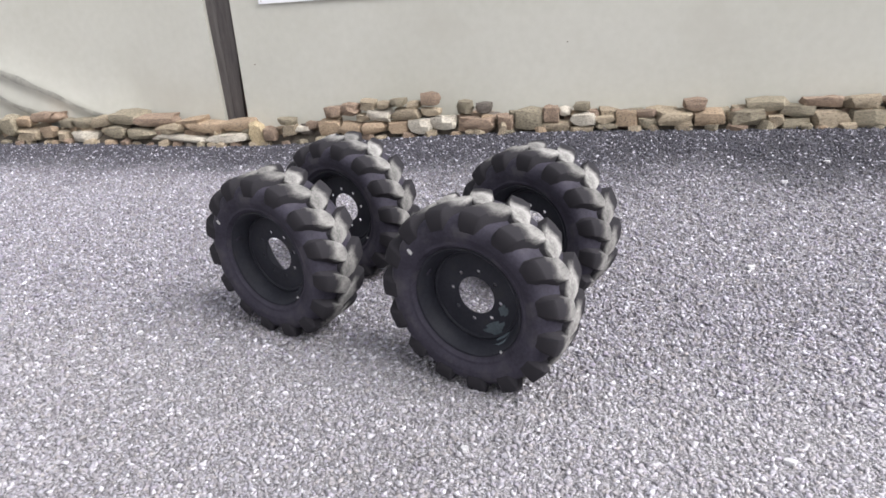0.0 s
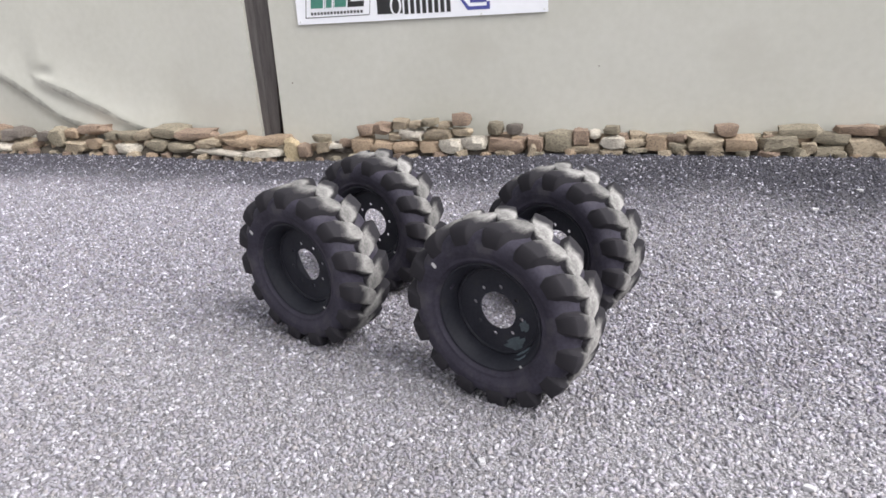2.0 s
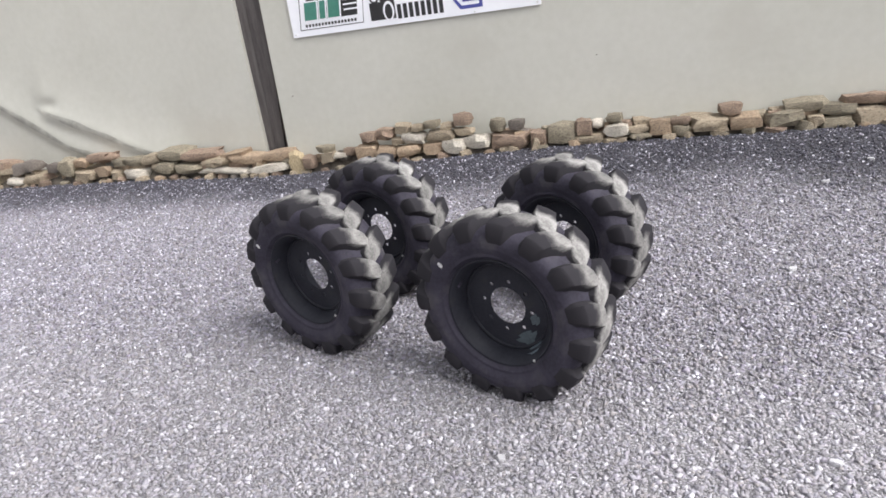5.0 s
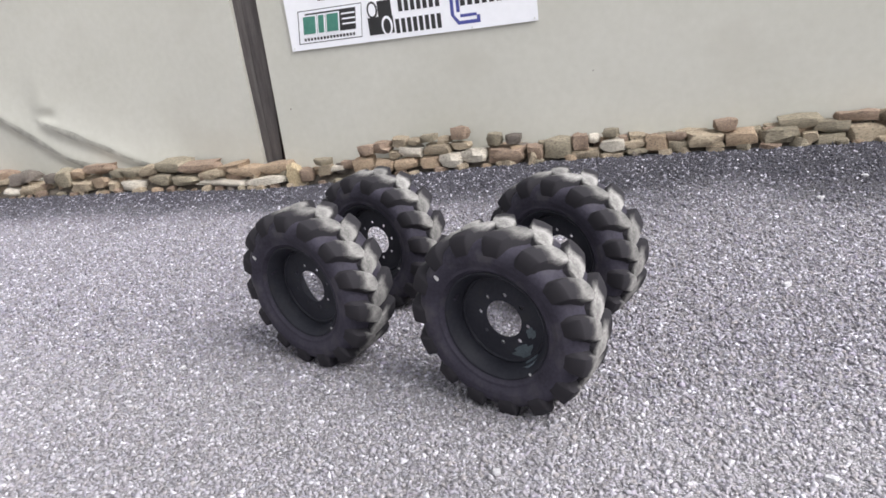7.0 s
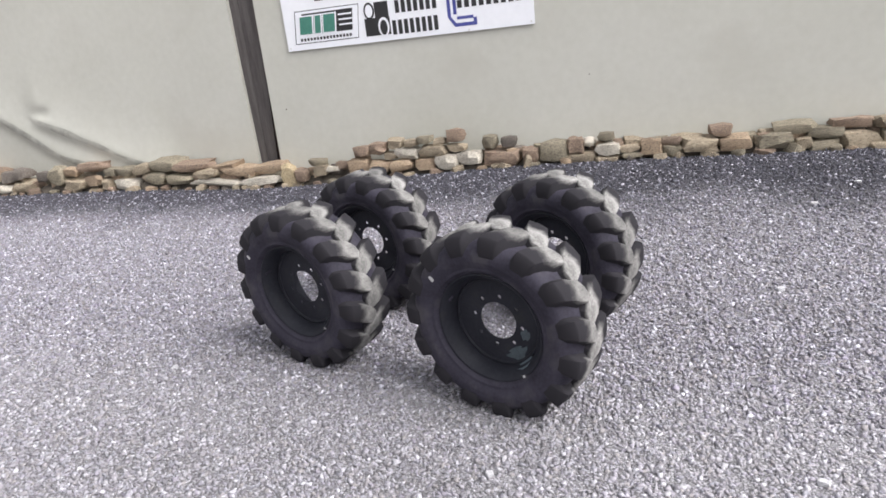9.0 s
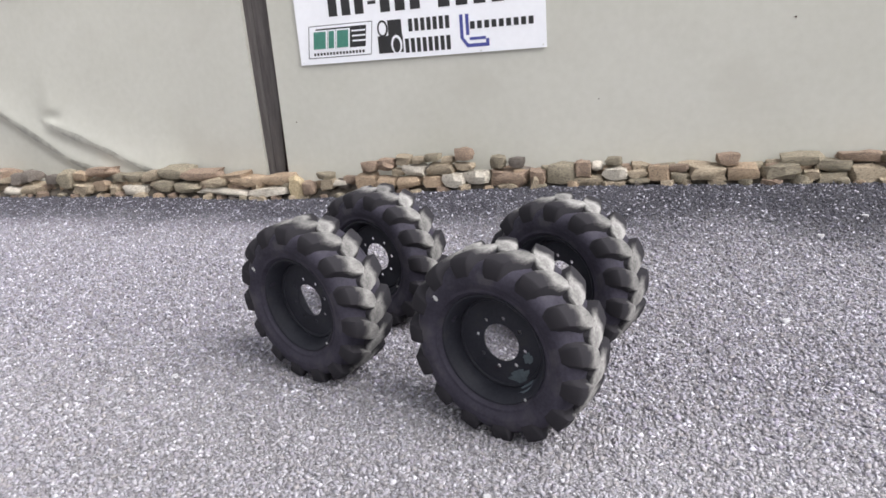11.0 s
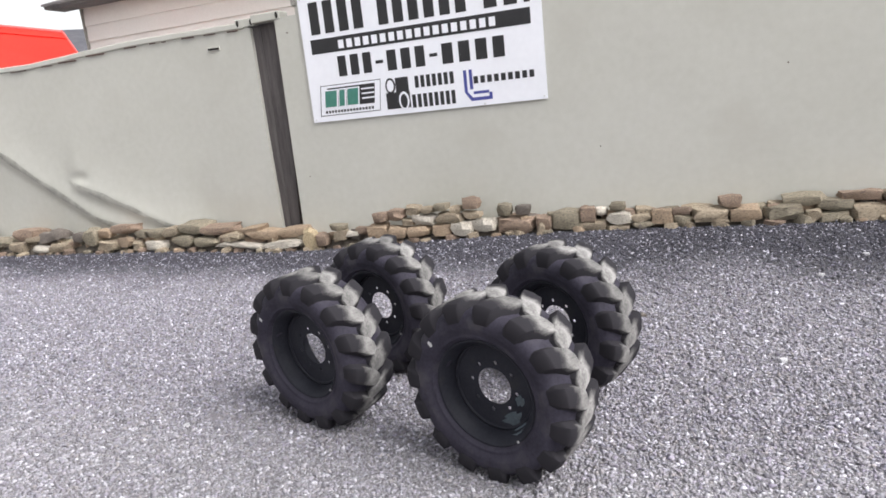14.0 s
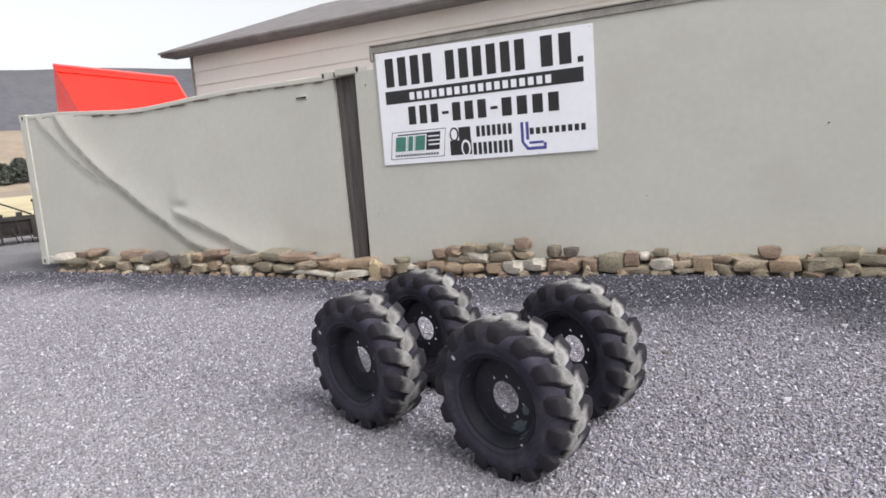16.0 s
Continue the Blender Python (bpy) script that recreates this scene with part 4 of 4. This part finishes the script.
    lay([("g", 1.67, 0.355, 0.3, 0.09), ("t", 1.74, 0.24, 0.12, 0.1), ("g", 1.88, 0.22, 0.23, 0.09), ("g", 1.9, 0.315, 0.28, 0.09), ("t", 2.13, 0.24, 0.27, 0.15), ("b", 2.08, 0.37, 0.3, 0.09), ("t", 2.36, 0.37, 0.24, 0.1),
         ("g", 2.41, 0.25, 0.28, 0.15), ("b", 2.64, 0.37, 0.26, 0.1), ("t", 2.72, 0.25, 0.3, 0.15), ("w", 2.9, 0.37, 0.2, 0.09), ("g", 3.04, 0.25, 0.28, 0.15)])
    link("stone", shapes["t"][2], border, "", pose(-0.46, 5.69, 0.2, 0, 24, 20) @ Matrix.Diagonal((0.06, 0.05, 0.15, 1)))
    # small rubble wedged along the foot and between the courses
    for y, rise, low, high in ((5.76, 0.008, 0.06, 0.14), (5.86, 0.12, 0.08, 0.15)):
        x = -8.6
        while x < 3.3:
            w = rng.uniform(low, high)
            key = rng.choice("tbdbgto")
            link("stone", rng.choice(shapes[key]), border, "", pose(x + w / 2, y + rng.uniform(-0.015, 0.02), ground_height(x, 5.75) + rise + rng.uniform(-0.012, 0.015), rng.uniform(-12, 12), rng.uniform(-14, 14), rng.uniform(0, 360)) @ Matrix.Diagonal((w * 1.1, w * 0.8, w * rng.uniform(0.5, 0.75), 1)))
            x += w * rng.uniform(0.95, 2.6)
    # second row of plain stones behind the first
    x = -8.6
    while x < 3.3:
        w = rng.uniform(0.14, 0.3)
        key = rng.choice("tgbodt")
        link("stone", rng.choice(shapes[key]), border, "", pose(x + w / 2, 5.93, ground_height(x, 5.8) + 0.07 + rng.uniform(-0.02, 0.02), rng.uniform(-9, 9), rng.uniform(-9, 9), rng.uniform(0, 25)) @ Matrix.Diagonal((w * 1.1, 0.15, 0.17, 1)))
        x += w
    bm = bmesh.new()
    prev = None
    for i in range(121):
        x = -8.8 + 12.2 * i / 120
        g = ground_height(x, 5.75)
        sect = [(5.77, g - 0.05), (5.83, g + 0.04 + 0.02 * noise.noise((x * 4, 0, 0))), (5.9, g + 0.12 + 0.03 * noise.noise((x * 3, 2, 0))), (6.06, g + 0.12 + 0.03 * noise.noise((x * 3, 5, 0))), (6.06, g - 0.03)]
        ring = [bm.verts.new((x, y, z)) for y, z in sect]
        if prev:
            for k in range(len(ring) - 1):
                bm.faces.new((prev[k], ring[k], ring[k + 1], prev[k + 1]))
        prev = ring
    part("soil_fill", bm, EARTH, border, "dark soil and rubble between the stones")


stone_border()


# ---- house behind the containers ----
def house():
    h = thing("house", None, "pale beige house with lap siding and shingle roof", "house")
    x0, x1, y0, y1, eave = -9.25, 7.5, 9.5, 20.0, 3.76
    part("wall", box(x0 + 0.03, x1, y0 + 0.04, y1, 0.1, eave), SIDING, h)
    board = 0.265
    for i in range(7):
        z = eave - 0.06 - board * (i + 1)
        bm = bmesh.new()
        ring = [(y0 + 0.002, z), (y0 + 0.026, z + board + 0.012), (y0 + 0.04, z + board + 0.012), (y0 + 0.04, z)]
        a = [bm.verts.new((x0 + 0.08, y, zz)) for y, zz in ring]
        b = [bm.verts.new((x1 - 0.02, y, zz)) for y, zz in ring]
        bm.faces.new(a)
        bm.faces.new(b[::-1])
        for k in range(4):
            bm.faces.new((a[(k + 1) % 4], a[k], b[k], b[(k + 1) % 4]))
        bmesh.ops.recalc_face_normals(bm, faces=bm.faces)
        part("siding_board", bm, SIDING, h)
    part("corner_trim", box(x0 + 0.035, x0 + 0.08, y0 - 0.012, y0 + 0.08, 0.1, eave - 0.02, 0.004), FLASHING, h, "thin dark grey corner trim")
    part("soffit", box(x0 - 0.36, x1 + 0.3, y0 - 0.34, y0 + 0.03, eave - 0.015, eave + 0.01), ROOFING, h)
    fascia = part("fascia", box(x0 - 0.38, x1 + 0.3, y0 - 0.36, y0 - 0.335, eave - 0.005, eave + 0.045), ROOFING, h, "dark fascia board")
    rise = math.tan(radians(18.0))
    bm = bmesh.new()
    half = (y1 - y0) / 2 + 0.4
    profile = [(y0 - 0.4, eave + 0.035), (y0 - 0.4 + half, eave + 0.035 + half * rise), (y0 - 0.4 + 2 * half, eave + 0.035)]
    low = [[bm.verts.new((x, y, z)) for y, z in profile] for x in (x0 - 0.4, x1 + 0.32)]
    high = [[bm.verts.new((x, y, z + 0.04)) for y, z in profile] for x in (x0 - 0.4, x1 + 0.32)]
    for k in range(2):
        bm.faces.new((low[0][k], low[0][k + 1], low[1][k + 1], low[1][k]))
        bm.faces.new((high[0][k], high[1][k], high[1][k + 1], high[0][k + 1]))
        for e in (0, 1):
            bm.faces.new((low[e][k], high[e][k], high[e][k + 1], low[e][k + 1]))
    bm.faces.new((low[0][0], low[1][0], high[1][0], high[0][0]))
    bm.faces.new((low[0][2], high[0][2], high[1][2], low[1][2]))
    bmesh.ops.recalc_face_normals(bm, faces=bm.faces)
    part("roof", bm, ROOFING, h, "grey-brown shingle roof")
    bm = bmesh.new()
    tri = [bm.verts.new((x0 + 0.035, y, z)) for y, z in ((y0 + 0.04, eave), (y1, eave), ((y0 + y1) / 2, eave + (y1 - y0) / 2 * rise))]
    bm.faces.new(tri)
    made = bmesh.ops.extrude_face_region(bm, geom=bm.faces[:])
    bmesh.ops.translate(bm, vec=(0.1, 0, 0), verts=[v for v in made["geom"] if isinstance(v, bmesh.types.BMVert)])
    part("gable", bm, SIDING, h)


house()


# ---- red loader bucket stored on the container roof ----
def red_bucket():
    b = thing("loader_bucket", None, "bright red steel loader bucket lying on a container roof", "bucket")
    top = [Vector((-9.29, 6.65, 3.37)), Vector((-8.42, 8.3, 3.17))]
    low = [Vector((-8.75, 6.68, 2.4)), Vector((-7.95, 8.3, 2.4))]
    away = Vector((-0.82, 0.57, 0)).normalized()
    bm = bmesh.new()
    thick = away * 0.02

    def slab(quad, offset, mesh):
        a = [mesh.verts.new(p) for p in quad]
        c = [mesh.verts.new(p + offset) for p in quad]
        mesh.faces.new(a)
        mesh.faces.new(c[::-1])
        for k in range(len(quad)):
            j = (k + 1) % len(quad)
            mesh.faces.new((a[j], a[k], c[k], c[j]))
        bmesh.ops.recalc_face_normals(mesh, faces=mesh.faces)
        return mesh

    part("back_plate", slab([top[0], top[1], low[1], low[0]], thick, bm), RED, b)
    along = (top[1] - top[0]).normalized()
    for t, l in zip(top, low):
        foot = Vector((t.x - 0.16, t.y + 0.05, 2.4))
        part("side_plate", slab([t, l, foot], along * 0.025, bmesh.new()), LIT_RED, b, "side plate painted a paler, lit red")
    part("floor_plate", slab([low[0], low[1], Vector((-8.6, 8.3, 2.4)), Vector((-9.42, 6.7, 2.4))], Vector((0, 0, 0.02)), bmesh.new()), RED, b)
    part("top_lip", tube(top[0], top[1], 0.025, 8), LIT_RED, b)
    down = (low[0] - top[0]).normalized()
    out = -away * 0.03
    part("stiffener", slab([top[0] + down * 0.09, top[1] + down * 0.09, top[1] + down * 0.13, top[0] + down * 0.13], out, bmesh.new()), RED, b, "welded stiffener bar")
    part("cutting_edge", slab([low[0] - down * 0.17, low[1] - down * 0.17, low[1], low[0]], out, bmesh.new()), LIT_RED, b, "paler lower cutting edge")


red_bucket()


# ---- old field implement beyond the yard ----
def implement():
    m = thing("farm_implement", pose(-15.2, 8.9, ground_height(-15, 9), 0, 0, 60), "dark rusty farm implement with thin frame bars and discs", "farm implement")
    body = bmesh.new()
    section = [(-0.34, 0.2), (0.34, 0.2), (0.42, 0.52), (0.3, 0.6), (-0.3, 0.6), (-0.42, 0.52)]
    a = [body.verts.new((-2.4, y, z)) for y, z in section]
    b = [body.verts.new((1.5, y, z)) for y, z in section]
    body.faces.new(a)
    body.faces.new(b[::-1])
    for k in range(6):
        body.faces.new((a[(k + 1) % 6], a[k], b[k], b[(k + 1) % 6]))
    bmesh.ops.recalc_face_normals(body, faces=body.faces)
    part("hopper_body", body, IRON, m)
    part("deck_rail", box(-2.4, 1.5, -0.46, -0.4, 0.56, 0.63, 0.008), IRON, m)
    part("deck_rail", box(-2.4, 1.5, 0.4, 0.46, 0.56, 0.63, 0.008), IRON, m)
    part("gang_axle", tube((-2.4, -0.4, 0.2), (1.5, -0.4, 0.2), 0.025), IRON, m)
    for k in range(13):
        x = -2.3 + 0.3 * k
        bm = bmesh.new()
        bmesh.ops.create_cone(bm, cap_ends=True, segments=18, radius1=0.2, radius2=0.18, depth=0.02, matrix=Matrix.Translation((x, -0.4, 0.2)) @ Matrix.Rotation(math.pi / 2 - 0.2, 4, "Y"))
        part("disc", bm, IRON, m)
    part("upright", box(0.56, 0.68, -0.06, 0.06, 0.6, 0.98, 0.01), IRON, m)
    part("upright_cap", box(0.53, 0.71, -0.08, 0.08, 0.96, 1.02, 0.01), IRON, m)
    part("brace", tube((-0.3, 0.0, 1.08), (0.5, 0.0, 0.66), 0.02, 8), IRON, m)
    part("brace", tube((-0.55, 0.1, 0.62), (-0.3, 0.0, 1.08), 0.035, 8), IRON, m)
    part("brace", tube((-1.4, 0.0, 0.98), (-0.3, 0.0, 1.02), 0.02, 8), IRON, m)
    part("side_bracket", box(0.45, 0.75, -0.5, -0.44, 0.12, 0.56, 0.01), IRON, m)
    rng = random.Random(31)
    for k in range(9):
        x, w, h = -2.1 + 0.4 * k + rng.uniform(-0.1, 0.1), rng.uniform(0.1, 0.24), rng.uniform(0.06, 0.2)
        part("bearing_block", box(x - w / 2, x + w / 2, -0.34, rng.uniform(-0.1, 0.2), 0.58, 0.6 + h, 0.012), IRON, m)
    for k in range(11):
        x = -2.2 + 0.33 * k + rng.uniform(-0.05, 0.05)
        part("spring_tine", tube((x, -0.44, 0.6), (x + rng.uniform(-0.08, 0.08), -0.56, 0.02), 0.014, 6), IRON, m)


implement()


# ---- far ground: slope, trees and wooded hill ----
def ridge(name, label, mat, radius, depth, height, a0, a1, rough, seed):
    """A long hill round the yard, its crest at the given height and its foot on the plain."""
    bm = bmesh.new()
    prev = None
    for i in range(161):
        a = radians(a0 + (a1 - a0) * i / 160)
        crest = height * (1 + rough * noise.noise((i * 0.05, seed, 0)) + rough * 0.25 * noise.noise((i * 0.5, seed, 1)))
        ring = []
        for f, hh in ((0.0, -0.02), (0.25, 0.2), (0.5, 0.52), (0.75, 0.82), (1.0, 1.0), (1.5, 0.9)):
            r = radius + depth * f
            ring.append(bm.verts.new((r * math.cos(a), r * math.sin(a), crest * hh + 0.02 * height * noise.noise((i * 0.3, f * 5, seed)))))
        if prev:
            for k in range(len(ring) - 1):
                bm.faces.new((prev[k], prev[k + 1], ring[k + 1], ring[k]))
        prev = ring
    bmesh.ops.recalc_face_normals(bm, faces=bm.faces)
    me = bpy.data.meshes.new(name)
    bm.to_mesh(me)
    bm.free()
    me.materials.append(mat)
    me.shade_smooth()
    tagged(new(name, me), label, "hill", kind="structure")


ridge("backdrop_hill", "long wooded ridge with haze painted into its dark blue-grey", FOREST, 900, 500, 203, -20, 380, 0.05, 3.0)
ridge("backdrop_slope", "dry brown field slope below the ridge", SLOPE, 230, 90, 26, 60, 260, 0.12, 8.0)


def bush(x, y, z, height, width, seed):
    t = thing("evergreen_tree", pose(x, y, z), "dark distant evergreen tree at the field edge", "tree", "trees at the field edge")
    rng = random.Random(seed)
    bm = bmesh.new()
    bmesh.ops.create_cone(bm, cap_ends=True, segments=8, radius1=0.3, radius2=0.08, depth=height * 0.8, matrix=Matrix.Translation((0, 0, height * 0.4)))
    trunk = part("trunk", bm, BARK, t)
    verts, faces = [], []
    for k in range(2600):
        f = rng.random() ** 0.8
        r = width * 0.85 * math.sqrt(max(0.06, 1 - (1.5 * f - 0.5) ** 2)) * rng.uniform(0.2, 1.0) ** 0.6 * (0.88 + 0.15 * math.sin(f * 14.0 + seed))
        a = rng.uniform(0, 2 * math.pi)
        c = Vector((r * math.cos(a), r * math.sin(a), height * (0.08 + 0.92 * f)))
        s = rng.uniform(0.3, 0.8)
        base = len(verts)
        for _ in range(3):
            verts.append(c + Vector((rng.uniform(-s, s), rng.uniform(-s, s), rng.uniform(-s, s))))
        faces.append((base, base + 1, base + 2))
    me = bpy.data.meshes.new("crown")
    me.from_pydata(verts, [], faces)
    me.materials.append(LEAF)
    link("crown", me, t)


bush(-208.0, 125.5, 2.4, 7.4, 4.2, 1)
bush(-209.5, 121.0, 2.4, 6.0, 4.4, 2)
bush(-206.5, 129.5, 2.4, 5.4, 3.6, 3)
bush(-216.0, 110.0, 2.4, 6.4, 4.6, 4)


# ---- loose gravel on the yard ----
def gravel(name, seed, count, y_range, left, right, sizes, grade, coarse=False):
    """Broken stone chips scattered over a wedge of the yard, all one mesh."""
    rng = np.random.default_rng(seed)
    base = np.array([(1, 0, 0), (-1, 0, 0), (0, 1, 0), (0, -1, 0), (0, 0, 1), (0, 0, -1)], float)
    tris = np.array([(0, 2, 4), (2, 1, 4), (1, 3, 4), (3, 0, 4), (2, 0, 5), (1, 2, 5), (3, 1, 5), (0, 3, 5)])
    if coarse:
        base = np.array([(1, 0.2, -0.35), (-0.75, 0.75, -0.3), (-0.5, -0.9, -0.3), (0, 0, 0.9)], float)
        tris = np.array([(0, 1, 3), (1, 2, 3), (2, 0, 3), (2, 1, 0)])
    corners = len(base)
    y = y_range[0] + (y_range[1] - y_range[0]) * rng.random(count)
    lo, hi = left(y), right(y)
    x = lo + (hi - lo) * rng.random(count)
    across = (x - lo) / (hi - lo) * (hi - lo).mean()
    room = np.minimum(across, (hi - lo).mean() - across)
    # both grades thin out where they meet
    room = np.minimum(room, (y - y_range[0]) * 1.5)
    if not coarse:
        room = np.minimum(room, (y_range[1] - y) * 1.5)
    kept = rng.random(count) < np.clip(room / 1.1, 0.02, 1.0)
    x, y, count = x[kept], y[kept], int(kept.sum())
    half = sizes[0] + (sizes[1] - sizes[0]) * rng.random(count) ** 2.2
    # the stone is a little coarser towards one side of the yard
    half *= np.interp(x, [-1.8, 0.5], grade)
    quat = rng.normal(size=(count, 4)) * (1.0, 0.32, 0.32, 1.0)
    quat /= np.linalg.norm(quat, axis=1)[:, None]
    w, a, b, c = quat.T
    turn = np.stack([1 - 2 * (b * b + c * c), 2 * (a * b - c * w), 2 * (a * c + b * w), 2 * (a * b + c * w), 1 - 2 * (a * a + c * c), 2 * (b * c - a * w), 2 * (a * c - b * w), 2 * (b * c + a * w), 1 - 2 * (a * a + b * b)], 1).reshape(-1, 3, 3)
    local = base[None] * (1 + rng.uniform(-0.3, 0.3, (count, corners, 1))) + rng.uniform(-0.38, 0.38, (count, corners, 3))
    local = local * (half[:, None, None] * np.stack([np.ones(count), rng.uniform(0.6, 0.95, count), rng.uniform(0.35, 0.7, count)], 1)[:, None, :])
    pts = np.einsum("nij,nkj->nki", turn, local)
    z = np.array([ground_height(u, v) for u, v in zip(x, y)]) + half * rng.uniform(-0.1, 0.45 if coarse else 0.28, count)
    pts += np.stack([x, y, z], 1)[:, None, :]
    faces = (tris[None] + corners * np.arange(count)[:, None, None]).reshape(-1, 3)
    me = bpy.data.meshes.new(name)
    me.vertices.add(count * corners)
    me.vertices.foreach_set("co", pts.reshape(-1).astype(np.float32))
    me.loops.add(faces.size)
    me.loops.foreach_set("vertex_index", faces.reshape(-1).astype(np.int32))
    me.polygons.add(len(faces))
    me.polygons.foreach_set("loop_start", np.arange(0, faces.size, 3, dtype=np.int32))
    me.update(calc_edges=True)
    me.materials.append(COARSE_CHIPS if coarse else CHIPS)
    tagged(new(name, me), "loose pale grey crushed limestone chips on the yard", "gravel", kind="stuff")


gravel("gravel", 1, 160000, (0.2, 2.8), lambda y: -0.7 - 1.85 * y, lambda y: 1.6 + 0.5 * y, (0.0048, 0.0155), (1.15, 1.0))
gravel("gravel", 2, 315000, (2.1, 5.74), lambda y: -0.8 - 1.75 * y, lambda y: 1.6 + 0.5 * y, (0.0055, 0.0145), (1.35, 1.3), coarse=True)


def loose_stone(x, y, size, key, seed):
    me = stone_mesh(seed)
    me.materials.append(STONES[key])
    ob = new("loose_stone", me)
    ob.matrix_world = pose(x, y, ground_height(x, y) + size * 0.2, 0, 0, seed * 37) @ Matrix.Diagonal((size, size * 0.75, size * 0.5, 1))
    tagged(ob, "single pale stone lying loose on the gravel", "stone", "loose stones on the yard")


for k, (x, y, size, key) in enumerate([(0.06, 1.8, 0.034, "s"), (1.08, 1.94, 0.036, "s"), (1.57, 4.54, 0.045, "s"), (1.2, 3.4, 0.04, "s"), (-1.6, 2.3, 0.036, "s"), (0.5, 3.9, 0.045, "d"), (1.9, 4.9, 0.04, "s")]):
    loose_stone(x, y, size, key, 300 + k)
